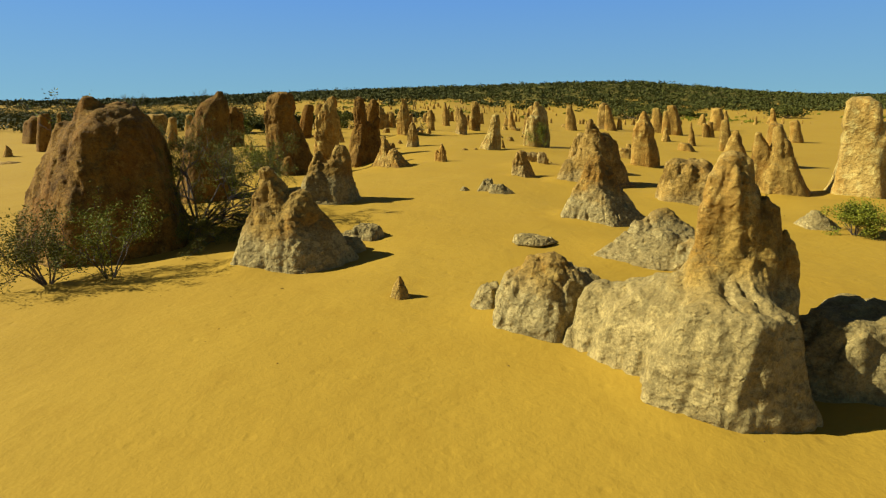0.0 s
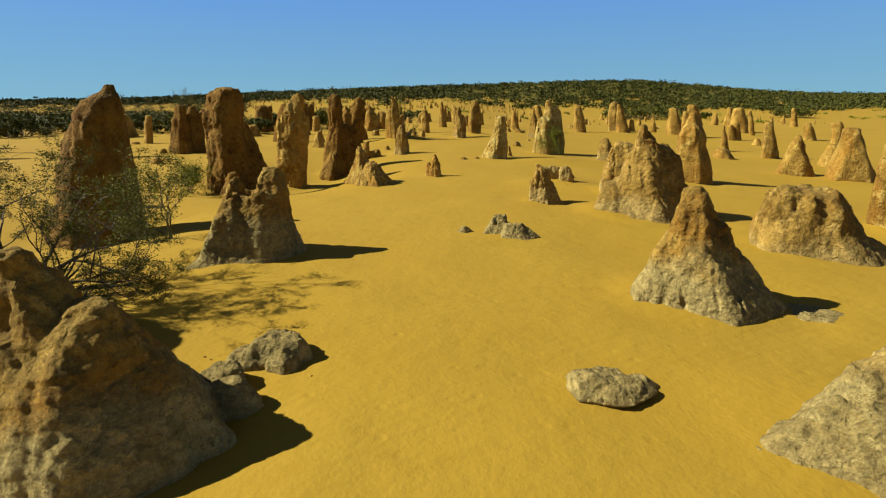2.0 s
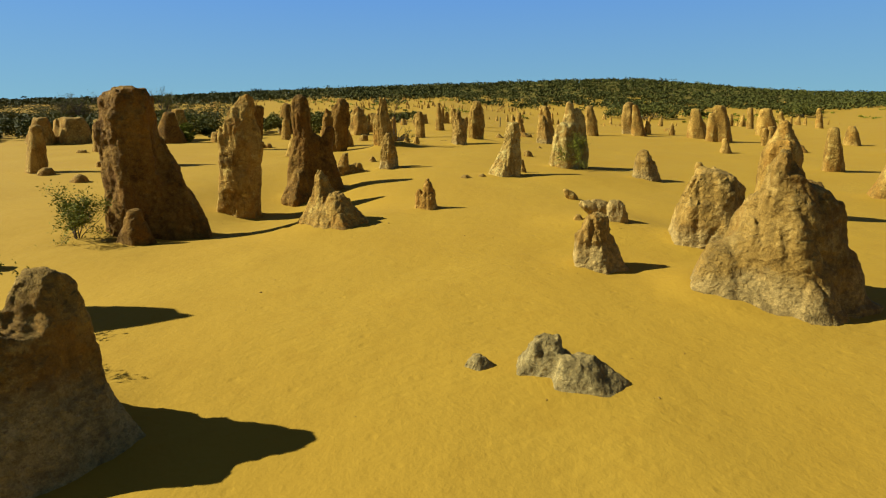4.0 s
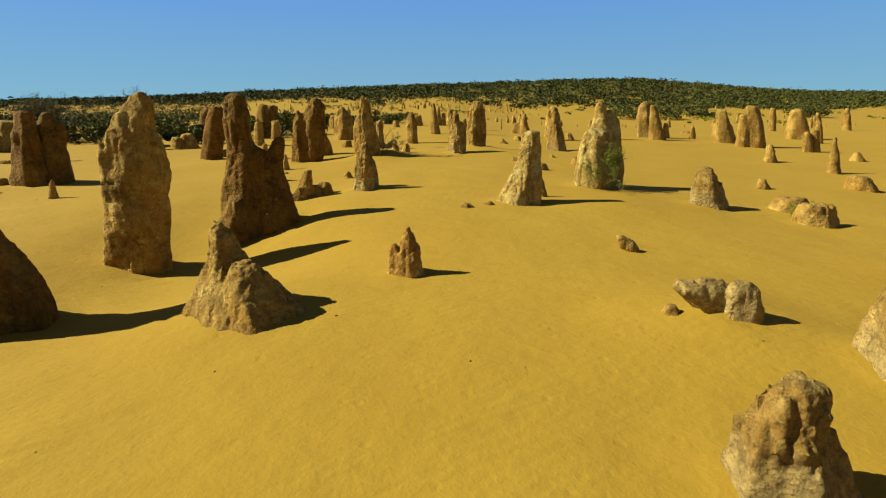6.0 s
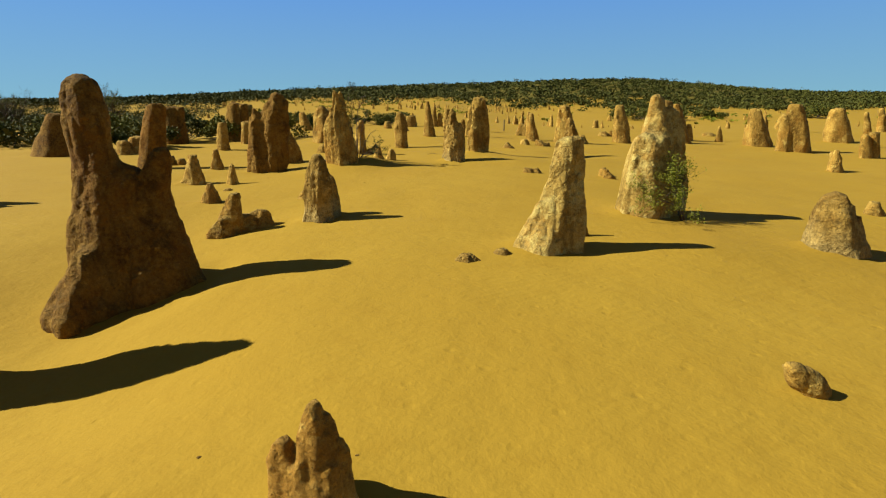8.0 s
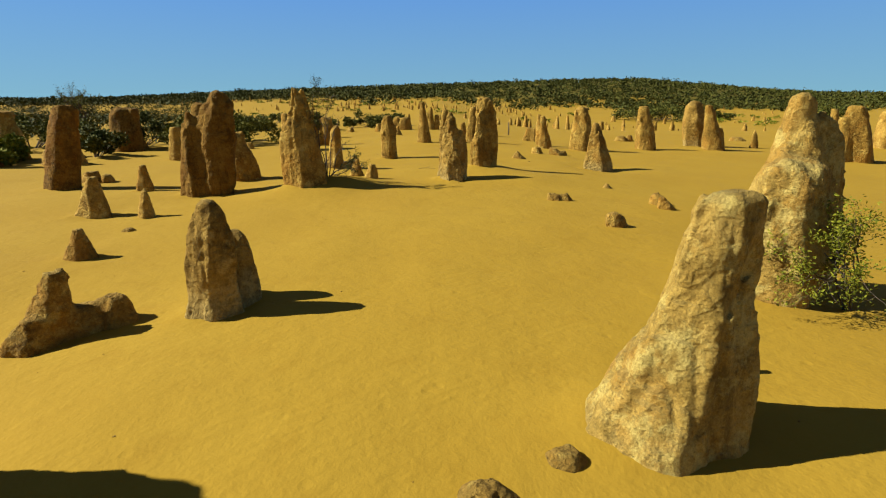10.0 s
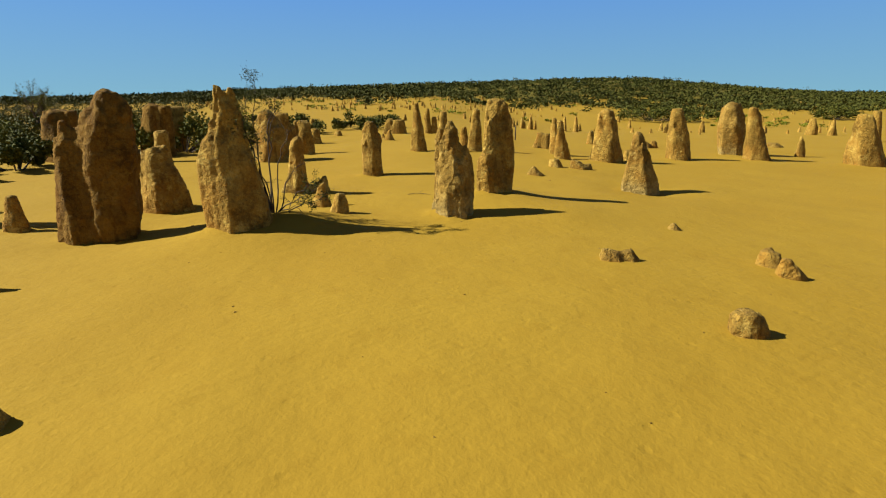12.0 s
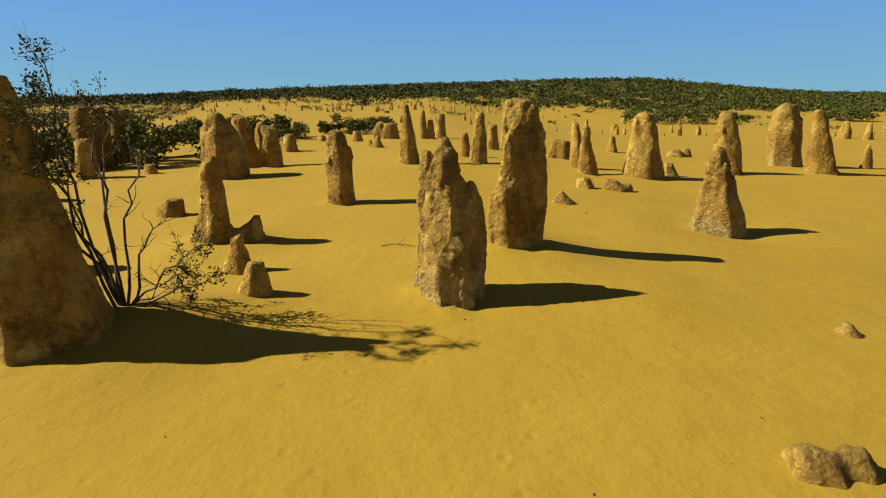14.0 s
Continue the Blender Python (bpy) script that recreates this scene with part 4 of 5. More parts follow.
rock(5.41, 44.3, (0, 0, 0.26, -0.06, 0.17, 0.32, 1), stone="tan", step=0.014, label="low tan limestone rock half buried in yellow sand", name="limestone_boulder", category="boulder", group="loose limestone rocks")
rock(6.29, 44.19, (0, 0, 0.38, -0.22, 0.16, 0.34, 1), (0.29, 0, 0.17, 0.26, 0.11, 0.22, 1), stone="tan", step=0.022, label="low tan limestone rock half buried in yellow sand", name="limestone_boulder", category="boulder", group="loose limestone rocks")
rock(4.23, 41.98, (0, 0, 0.29, -0.1, 0.05, 0.31, 1), stone="tan", step=0.016, label="low tan limestone rock half buried in yellow sand", name="limestone_boulder", category="boulder", group="loose limestone rocks")
rock(4.43, 40.93, (0, 0, 0.07, -0.02, 0.02, 0.06, 1), stone="tan", step=0.020, label="small tan limestone rock half buried in yellow sand", name="limestone_boulder", category="boulder", group="loose limestone rocks")
rock(3.59, 33.16, (0, 0, 0.22, -0.08, 0.12, 0.17, 1), (0.23, 0, 0.16, 0.17, 0.08, 0.16, 1), stone="tan", step=0.013, label="low tan limestone rock half buried in yellow sand", name="limestone_boulder", category="boulder", group="loose limestone rocks")
rock(5.96, 33.13, (0, 0, 0.2, -0.06, 0.13, 0.29, 1), stone="tan", step=0.013, label="low tan limestone rock half buried in yellow sand", name="limestone_boulder", category="boulder", group="loose limestone rocks")
rock(5.93, 32.61, (0, 0, 0.21, -0.17, 0.06, 0.33, 1), stone="tan", step=0.013, label="low tan limestone rock half buried in yellow sand", name="limestone_boulder", category="boulder", group="loose limestone rocks")
rock(5.5, 35.23, (0, 0, 0.17, -0.05, 0.03, 0.14, 1), stone="tan", step=0.013, label="small tan limestone rock half buried in yellow sand", name="limestone_boulder", category="boulder", group="loose limestone rocks")
rock(4.13, 30.73, (0, 0, 0.2, -0.08, 0.12, 0.28, 0.83), stone="tan", step=0.013, label="low tan limestone rock half buried in yellow sand", name="limestone_boulder", category="boulder", group="loose limestone rocks")
rock(-2.46, 29.42, (0, 0, 0.19, 0, 0.08, 0.21, 1), stone="tan", step=0.013, label="low tan limestone rock half buried in yellow sand", name="limestone_boulder", category="boulder", group="loose limestone rocks")
rock(-5.02, 31.24, (0, 0, 0.16, 0.03, 0.07, 0.11, 1), stone="tan", step=0.013, label="small tan limestone rock half buried in yellow sand", name="limestone_boulder", category="boulder", group="loose limestone rocks")
rock(5.08, 27.73, (((2.36, -0.06, 0.07), (2.27, -0.05, 0.14), (2.0, -0.03, 0.22), (1.65, 0.0, 0.32), (1.0, 0.04, 0.42), (0, 0.05, 0.55)), 0.05, 0.8), (((1.66, -0.24, 0.18), (1.56, -0.25, 0.30), (1.3, -0.25, 0.38), (0.8, -0.26, 0.45), (0.3, -0.27, 0.49), (0, -0.27, 0.52)), -0.28, 0.8), (((2.18, 0.25, 0.06), (2.08, 0.27, 0.13), (1.75, 0.31, 0.22), (1.2, 0.36, 0.28), (0.6, 0.41, 0.33), (0, 0.46, 0.36)), 0.1, 0.8), stone="pale", step=0.038, label="tall pale cream weathered limestone pinnacle with two blunt peaks in sand", turn=-55, blend=0.22, rough=0.6)
rock(2.32, 24.82, (((1.68, 0.24, 0.15), (1.6, 0.24, 0.19), (1.1, 0.23, 0.25), (0.67, 0.15, 0.35), (0.35, 0.07, 0.45), (0.1, 0.0, 0.52), (0, -0.02, 0.55)), 0, 0.78), stone="pale", step=0.027, label="pale cream weathered limestone pinnacle with blunt top in sand", turn=-62, rough=0.45)
rock(3.07, 25.57, (0, 0, 0.09, -0.06, 0.05, 0.45, 1), stone="tan", step=0.013, label="low tan limestone rock half buried in yellow sand", name="limestone_boulder", category="boulder", group="loose limestone rocks")
rock(1.58, 24.49, (0, 0, 0.14, 0.01, 0.07, 0.1, 1), stone="tan", step=0.013, label="small tan limestone rock half buried in yellow sand", name="limestone_boulder", category="boulder", group="loose limestone rocks")
rock(1.05, 24.19, (0, 0, 0.18, 0, 0.06, 0.13, 1), stone="tan", step=0.013, label="low tan limestone rock half buried in yellow sand", name="limestone_boulder", category="boulder", group="loose limestone rocks")
rock(20.42, 48.28, (0, 0, 0.77, -0.53, 0.27, 2.28, 0.89), stone="tan", step=0.060, label="tall tan weathered limestone pinnacle with blunt top in sand")
rock(20.34, 44.71, (0, 0, 0.63, -0.63, 0.42, 2.58, 0.73), (-0.84, 0, 0.4, -1.01, 0.24, 2.04, 1), stone="tan", step=0.068, label="tall tan weathered limestone pinnacle with two blunt peaks in sand")
rock(27.43, 50.93, (0, 0, 0.84, -0.46, 0.4, 2.27, 0.78), stone="tan", step=0.060, label="tall tan weathered limestone pinnacle with blunt top in sand")
rock(21.43, 41.57, (0, 0, 0.3, -0.28, 0.21, 1.18, 1), stone="tan", step=0.031, label="tan weathered limestone pinnacle with blunt top in sand")
rock(26.35, 47.29, (0, 0, 0.25, -0.54, 0.16, 2.12, 0.73), stone="tan", step=0.088, label="tall tan weathered limestone pinnacle with blunt top in sand")
rock(16.17, 36.77, (0, 0, 0.29, -0.23, 0.11, 0.82, 1), stone="tan", step=0.022, label="short tan weathered limestone pinnacle with pointed top in sand")
rock(7.03, 25.14, (((0.97, -0.19, 0.07), (0.88, -0.18, 0.2), (0.63, -0.14, 0.31), (0.26, -0.06, 0.4), (0, 0, 0.47)), 0, 0.9), stone="two", step=0.016, label="grey-brown weathered limestone pinnacle with pointed top in sand")
rock(17.95, 51.96, (0, 0, 0.29, -0.12, 0.19, 1.14, 1), stone="tan", step=0.048, label="tan weathered limestone pinnacle with blunt top in sand")
rock(22.13, 57.16, (0, 0, 0.57, -0.18, 0.35, 0.32, 1), stone="tan", step=0.048, label="low tan limestone rock half buried in yellow sand", name="limestone_boulder", category="boulder", group="loose limestone rocks")
rock(10.4, 28.3, (0, 0, 0.22, -0.06, 0.11, 0.33, 1), stone="tan", step=0.013, label="low tan limestone rock half buried in yellow sand", name="limestone_boulder", category="boulder", group="loose limestone rocks")
rock(9, 25.03, (0, 0, 0.47, -0.03, 0.3, 0.36, 1), stone="tan", step=0.025, label="low tan limestone rock half buried in yellow sand", name="limestone_boulder", category="boulder", group="loose limestone rocks")
rock(8.55, 23.62, (0, 0, 0.42, -0.14, 0.24, 0.49, 1), (0.37, 0, 0.17, 0.26, 0.11, 0.48, 1), stone="tan", step=0.025, label="short tan weathered limestone pinnacle with two blunt peaks in sand")
rock(16.01, 32.69, (0, 0, 0.28, -0.21, 0.07, 1.44, 1), stone="tan", step=0.038, label="tan weathered limestone pinnacle with pointed top in sand")
rock(21.91, 41.63, (0, 0, 0.25, -0.29, 0.23, 1.28, 0.73), stone="tan", step=0.053, label="tan weathered limestone pinnacle with blunt top in sand")
rock(15.98, 36.53, (0, 0, 0.28, -0.1, 0.11, 0.87, 1), stone="tan", step=0.036, label="short tan weathered limestone pinnacle with pointed top in sand")
rock(13.78, 28.62, (0, 0, 0.46, -0.19, 0.26, 0.49, 1), stone="tan", step=0.024, label="short tan weathered limestone pinnacle with blunt top in sand")
rock(20.55, 37.04, (0, 0, 0.37, -0.14, 0.14, 0.47, 1), stone="tan", step=0.031, label="short tan weathered limestone pinnacle with blunt top in sand")
rock(32.53, 61.71, (0, 0, 0.36, -0.34, 0.27, 2.22, 0.73), stone="tan", step=0.092, label="tall tan weathered limestone pinnacle with blunt top in sand")
rock(39.57, 61.48, (0, 0, 0.41, -0.48, 0.22, 2.16, 0.73), stone="tan", step=0.090, label="tall tan weathered limestone pinnacle with blunt top in sand")
rock(3.45, 18.1, (((0.40, -0.3, 0.10), (0.36, -0.28, 0.24), (0.26, -0.2, 0.34), (0.12, -0.02, 0.36), (0, 0.04, 0.3)), 0.02, 0.42), (((0.40, 0.06, 0.08), (0.3, 0.08, 0.15), (0.1, 0.1, 0.19), (0, 0.1, 0.2)), -0.1, 0.8), (((0.38, -0.5, 0.04), (0.28, -0.48, 0.10), (0.2, -0.4, 0.1), (0, -0.2, 0.1)), 0.06, 0.6), stone="two", step=0.014, label="short tan weathered limestone pinnacle with two blunt peaks in sand", rough=0.5)
rock(2.89, 18.13, (0, 0, 0.11, -0.02, 0.05, 0.11, 1), stone="tan", step=0.013, label="small tan limestone rock half buried in yellow sand", name="limestone_boulder", category="boulder", group="loose limestone rocks")
rock(4.17, 19.48, (0, 0, 0.09, -0.02, 0.04, 0.07, 1), stone="tan", step=0.013, label="small tan limestone rock half buried in yellow sand", name="limestone_boulder", category="boulder", group="loose limestone rocks")
rock(3.54, 20.92, (((0.29, -0.24, 0.05), (0.23, -0.18, 0.11), (0.08, -0.06, 0.16), (0, 0, 0.13)), 0, 0.7), stone="tan", step=0.013, label="low tan limestone rock half buried in yellow sand", name="limestone_boulder", category="boulder", group="loose limestone rocks")
rock(16.26, 29.09, (0, 0, 0.4, -0.33, 0.2, 1.79, 0.78), stone="tan", step=0.047, label="tall tan weathered limestone pinnacle with blunt top in sand")
rock(13.09, 22.68, (0, 0, 0.65, -0.1, 0.09, 1.45, 1), stone="tan", step=0.038, label="tan weathered limestone pinnacle with pointed top in sand")
rock(16.97, 25.83, (0, 0, 0.61, -0.2, 0.21, 0.96, 1), stone="tan", step=0.032, label="tan weathered limestone pinnacle with blunt top in sand")
rock(25.12, 36.16, (0, 0, 0.43, -0.44, 0.26, 1.58, 0.78), stone="tan", step=0.042, label="tan weathered limestone pinnacle with blunt top in sand")
rock(27.27, 41.84, (0, 0, 0.51, -0.29, 0.27, 1.31, 1), stone="tan", step=0.054, label="tan weathered limestone pinnacle with blunt top in sand")
rock(6.48, 47.58, (0, 0, 0.34, -0.19, 0.13, 1.64, 1), stone="tan", step=0.068, label="tan weathered limestone pinnacle with blunt top in sand")
rock(8.11, 15.22, (0, 0, 0.32, -0.11, 0.15, 0.38, 1), stone="grey", step=0.017, label="low grey-footed limestone rock half buried in yellow sand", name="limestone_boulder", category="boulder", group="loose limestone rocks")
rock(14.33, 21.63, (0, 0, 0.8, -0.32, 0.23, 1.82, 1), stone="tan", step=0.048, label="tall tan weathered limestone pinnacle with blunt top in sand")
rock(-17.43, 44.31, (0, 0, 0.63, 0.02, 0.38, 2.09, 1), stone="tan", step=0.087, label="tall tan weathered limestone pinnacle with blunt top in sand")
rock(-26.34, 33.18, (0, 0, 0.68, 0.38, 0.36, 1.74, 1), (-0.62, 0, 0.34, -0.25, 0.22, 1.5, 1), stone="dark", step=0.072, label="tall dark brown weathered limestone pinnacle with two blunt peaks in sand")
rock(-21.69, 27.7, (0, 0, 0.4, 0.47, 0.3, 1.99, 1), stone="dark", step=0.083, label="tall dark brown weathered limestone pinnacle with blunt top in sand")
rock(-21.15, 24.69, (0, 0, 0.26, 0.15, 0.11, 0.58, 1), stone="tan", step=0.024, label="short tan weathered limestone pinnacle with pointed top in sand")
rock(-18.53, 21.53, (0, 0, 0.49, 0.05, 0.19, 0.15, 1), stone="tan", step=0.041, label="low tan limestone rock half buried in yellow sand", name="limestone_boulder", category="boulder", group="loose limestone rocks")
rock(-22.9, 30.49, (0, 0, 0.19, 0.42, 0.13, 2.01, 1), stone="tan", step=0.084, label="tall tan weathered limestone pinnacle with blunt top in sand")
rock(-1.4, 62.76, (0, 0, 0.59, 0.04, 0.35, 1.04, 1), (-0.78, 0, 0.33, -0.59, 0.25, 1.11, 1), stone="tan", step=0.071, label="tan weathered limestone pinnacle with two blunt peaks in sand")
rock(-5.85, 55.98, (0, 0, 0.47, 0.05, 0.25, 0.85, 1), stone="tan", step=0.039, label="short tan weathered limestone pinnacle with blunt top in sand")
rock(-9.29, 62.94, (0, 0, 0.6, -0.14, 0.28, 1.28, 1), (0.6, 0, 0.33, 0.68, 0.21, 1.14, 1), stone="tan", step=0.064, label="tan weathered limestone pinnacle with two blunt peaks in sand")
rock(-6.89, 58.41, (0, 0, 0.2, 0.06, 0.12, 0.65, 1), stone="tan", step=0.027, label="short tan weathered limestone pinnacle with pointed top in sand")
rock(-8.28, 66.43, (0, 0, 0.37, 0.03, 0.19, 1.2, 1), stone="tan", step=0.050, label="tan weathered limestone pinnacle with blunt top in sand")
rock(-5.77, 63.33, (0, 0, 0.34, 0.03, 0.25, 0.41, 1), stone="tan", step=0.028, label="low tan limestone rock half buried in yellow sand", name="limestone_boulder", category="boulder", group="loose limestone rocks")
rock(-3.3, 61.65, (0, 0, 0.38, -0.03, 0.24, 0.65, 1), stone="tan", step=0.032, label="short tan weathered limestone pinnacle with blunt top in sand")
rock(-1.57, 56.69, (0, 0, 0.32, 0.03, 0.09, 0.66, 1), (-0.37, 0, 0.13, -0.35, 0.06, 0.49, 1), stone="tan", step=0.035, label="short tan weathered limestone pinnacle with two blunt peaks in sand")
rock(0.74, 61.71, (0, 0, 0.26, -0.04, 0.14, 1.78, 0.89), stone="tan", step=0.074, label="tall tan weathered limestone pinnacle with blunt top in sand")
rock(1.19, 61.71, (0, 0, 0.26, -0.02, 0.17, 1.19, 1), stone="tan", step=0.049, label="tan weathered limestone pinnacle with blunt top in sand")
rock(1.79, 62.46, (0, 0, 0.36, 0.01, 0.21, 1.58, 1), stone="tan", step=0.066, label="tan weathered limestone pinnacle with blunt top in sand")
rock(-8.6, 48.27, (0, 0, 0.26, -0.01, 0.16, 0.37, 1), stone="tan", step=0.021, label="low tan limestone rock half buried in yellow sand", name="limestone_boulder", category="boulder", group="loose limestone rocks")
rock(-10.18, 61.67, (0, 0, 0.57, -0.31, 0.27, 1.59, 1), stone="tan", step=0.066, label="tan weathered limestone pinnacle with blunt top in sand")
rock(-12.3, 52.65, (0, 0, 0.66, 0.4, 0.45, 2.2, 1), stone="tan", step=0.092, label="tall tan weathered limestone pinnacle with blunt top in sand")
rock(-10.25, 47.46, (0, 0, 0.33, 0.11, 0.27, 1.33, 1), stone="tan", step=0.055, label="tan weathered limestone pinnacle with blunt top in sand")
rock(-7.18, 35.84, (0, 0, 0.21, 0.03, 0.1, 0.74, 1), stone="tan", step=0.031, label="short tan weathered limestone pinnacle with pointed top in sand")
rock(-15.33, 49.79, (0, 0, 0.7, -0.24, 0.33, 1.98, 1), stone="tan", step=0.083, label="tall tan weathered limestone pinnacle with blunt top in sand")
rock(-13.61, 42.46, (0, 0, 0.55, -0.05, 0.31, 0.86, 1), stone="tan", step=0.046, label="short tan weathered limestone pinnacle with blunt top in sand")
rock(-12.54, 29.4, (0, 0, 0.57, 0.25, 0.22, 2.32, 0.83), (0.34, -0.2, 0.24, 0.4, 0.15, 0.5, 1), stone="dark", step=0.061, label="tall dark brown weathered limestone pinnacle with blunt top in sand")
rock(-9.83, 36.41, (0, 0, 0.43, 0.53, 0.26, 2.32, 0.73), (0.3, 0, 0.2, 0.79, 0.13, 2.24, 1), stone="dark", step=0.061, label="tall dark brown weathered limestone pinnacle with two blunt peaks in sand", turn=-60)
rock(-5.89, 50.01, (0, 0, 0.53, 0, 0.28, 1.91, 1), (0.95, 0, 0.44, 0.93, 0.33, 1.54, 1), stone="tan", step=0.080, label="tall tan weathered limestone pinnacle with two blunt peaks in sand")
rock(-5.61, 18.18, (0, 0, 0.34, 0.07, 0.13, 0.7, 1), stone="dark", step=0.019, label="short dark brown weathered limestone pinnacle with blunt top in sand")


# ---- plants ----
def thing(name, x, y, label, category, group="", dz=0.0):
    ob = new(name)
    ob.location = (x, y, float(G(x, y)) + float(relief(np.array(x), np.array(y))) + dz)
    return tagged(ob, label, category, group)


def child(name, me, parent, label=""):
    ob = new(name, me)
    ob.parent = parent
    return tagged(ob, label)


def tubes(name, runs, mat, sides=4):
    """Tapered round stems, one mesh. runs: lists of (place, radius)."""
    co, quads = [], []
    for run in runs:
        base = len(co)
        for i, (p, r) in enumerate(run):
            d = (run[min(i + 1, len(run) - 1)][0] - run[max(i - 1, 0)][0]).normalized()
            u = d.orthogonal().normalized()
            w = d.cross(u)
            for k in range(sides):
                a = 2 * math.pi * k / sides
                co.append(p + r * (math.cos(a) * u + math.sin(a) * w))
        for i in range(len(run) - 1):
            for k in range(sides):
                a, b = base + i * sides + k, base + i * sides + (k + 1) % sides
                quads.append((a, b, b + sides, a + sides))
    return mesh_from(name, np.array([tuple(c) for c in co]), np.array(quads), mat)


def leaves_mesh(name, pts, size, mat, rng, slim=0.45):
    """Small folded leaves at the given places, each a kinked rhomb of two triangles."""
    n = len(pts)
    pts = np.asarray(pts, float)
    d = rng.normal(size=(n, 3))
    d[:, 2] = np.abs(d[:, 2]) * 0.7
    d /= np.linalg.norm(d, axis=1)[:, None]
    e = np.cross(d, rng.normal(size=(n, 3)))
    e /= np.linalg.norm(e, axis=1)[:, None]
    nrm = np.cross(d, e)
    s = size * rng.uniform(0.6, 1.35, n)[:, None]
    co = np.stack([pts, pts + 0.5 * s * d + slim * 0.5 * s * e + 0.1 * s * nrm, pts + s * d, pts + 0.5 * s * d - slim * 0.5 * s * e + 0.1 * s * nrm], 1).reshape(-1, 3)
    return mesh_from(name, co, np.arange(4 * n).reshape(-1, 4), mat, False)


def grow(rng, start, way, length, radius, depth, runs, tips, spread=0.6, up=0.15):
    p, run = start.copy(), [(start.copy(), radius)]
    n = 5
    for i in range(n):
        way = (way + Vector(rng.normal(0, 0.16, 3)) + Vector((0, 0, up * 0.2))).normalized()
        p = p + way * length / n
        run.append((p.copy(), radius * (1 - 0.6 * (i + 1) / n)))
        if depth <= 1 and i >= 1:
            tips.append((p.copy(), way.copy()))
    runs.append(run)
    if depth > 0:
        for _ in range(3 if depth > 1 else 4):
            k = rng.integers(2, n + 1)
            side = (way + spread * Vector(rng.normal(0, 1, 3)) + Vector((0, 0, up))).normalized()
            grow(rng, run[k][0], side, length * rng.uniform(0.45, 0.75), run[k][1] * 0.78, depth - 1, runs, tips, spread, up)


def shrub(name, x, y, label, stems, height, splay, seed, leaf=0.04, per_tip=5, bare=0.3, radius=0.018, depth=2, mat=None, lean=(0, 0), dz=0.0, group="desert shrubs", up=0.15):
    """A woody shrub: forked stems and small leaves in tufts at the twig ends. bare: the share of twigs without leaves."""
    rng = np.random.default_rng(seed)
    ob = thing(name, x, y, label, "shrub", group, dz)
    tips = []
    for s in range(stems):
        runs = []
        a = 2 * math.pi * (s + rng.uniform(-0.3, 0.3)) / stems
        way = Vector((splay * math.cos(a) + lean[0], splay * math.sin(a) + lean[1], 1)).normalized()
        grow(rng, Vector((0.03 * math.cos(a), 0.03 * math.sin(a), -0.05)), way, height * rng.uniform(0.55, 0.75), radius, depth, runs, tips, up=up)
        child("stem", tubes("stem", runs, TWIG), ob)
    pts = []
    for p, w in tips:
        if rng.random() < bare:
            continue
        m = rng.integers(max(1, per_tip // 2), per_tip * 2)
        pts.extend(np.array(p) + rng.normal(0, leaf * 1.1, (m, 3)))
    child("foliage", leaves_mesh("foliage", pts, leaf, mat or LEAF, rng), ob)
    return ob


def bush(name, x, y, label, w, h, count, seed, leaf=0.10, mat=None, dz=0.0):
    """A dense rounded bush: short stems and a crown of leaf clumps with gaps."""
    rng = np.random.default_rng(seed)
    ob = thing(name, x, y, label, "bush", "green bushes", dz)
    runs = []
    clumps = []
    for i in range(max(9, int(8 * w))):
        a, r = rng.uniform(0, 2 * math.pi), w * math.sqrt(rng.random())
        z = h * rng.uniform(0.25, 0.9) * (1 - 0.45 * (r / w) ** 2)
        c = Vector((r * math.cos(a), r * math.sin(a), z))
        clumps.append((c, rng.uniform(0.18, 0.34) * min(h, w)))
        runs.append([(Vector((0.15 * c.x, 0.15 * c.y, -0.1)), 0.03), (Vector((0.6 * c.x, 0.6 * c.y, 0.6 * z)), 0.02), (c, 0.008)])
    child("stem", tubes("stem", runs, TWIG, 4), ob)
    pts = []
    for c, r in clumps:
        v = rng.normal(size=(count // len(clumps), 3))
        v /= np.linalg.norm(v, axis=1)[:, None]
        pts.append(np.array(c) + v * (r * rng.uniform(0.45, 1.25, (len(v), 1))) * (1, 1, 0.8))
    pts = np.concatenate(pts)
    pts = pts[pts[:, 2] > 0.02]
    child("crown", leaves_mesh("crown", pts, leaf, mat or LEAF_DARK, rng, 0.7), ob)
    return ob


def scrub(name, places, label, seed, leaf, per, mat):
    """Uncounted low bushes in one mesh: uneven sprays of small leaves. places: x, y, width, height."""
    rng = np.random.default_rng(seed)
    pts = []
    for x, y, w, h in places:
        z = float(G(x, y))
        k = rng.integers(4, 8)
        c = np.stack([rng.normal(0, 0.45 * w, k), rng.normal(0, 0.45 * w, k), h * rng.uniform(0.15, 0.75, k)], 1)
        v = rng.normal(size=(per, 3))
        v /= np.linalg.norm(v, axis=1)[:, None]
        p = c[rng.integers(0, k, per)] + v * rng.uniform(0.2, 0.5, (per, 1)) * (w, w, h * 0.5)
        p[:, 2] = np.clip(p[:, 2], 0.02, None)
        pts.append(p + (x, y, z))
    pts = np.concatenate(pts)
    me = leaves_mesh(name, pts, leaf, mat, rng, 0.8)
    return tagged(new(name, me), label, "scrub", kind="stuff")


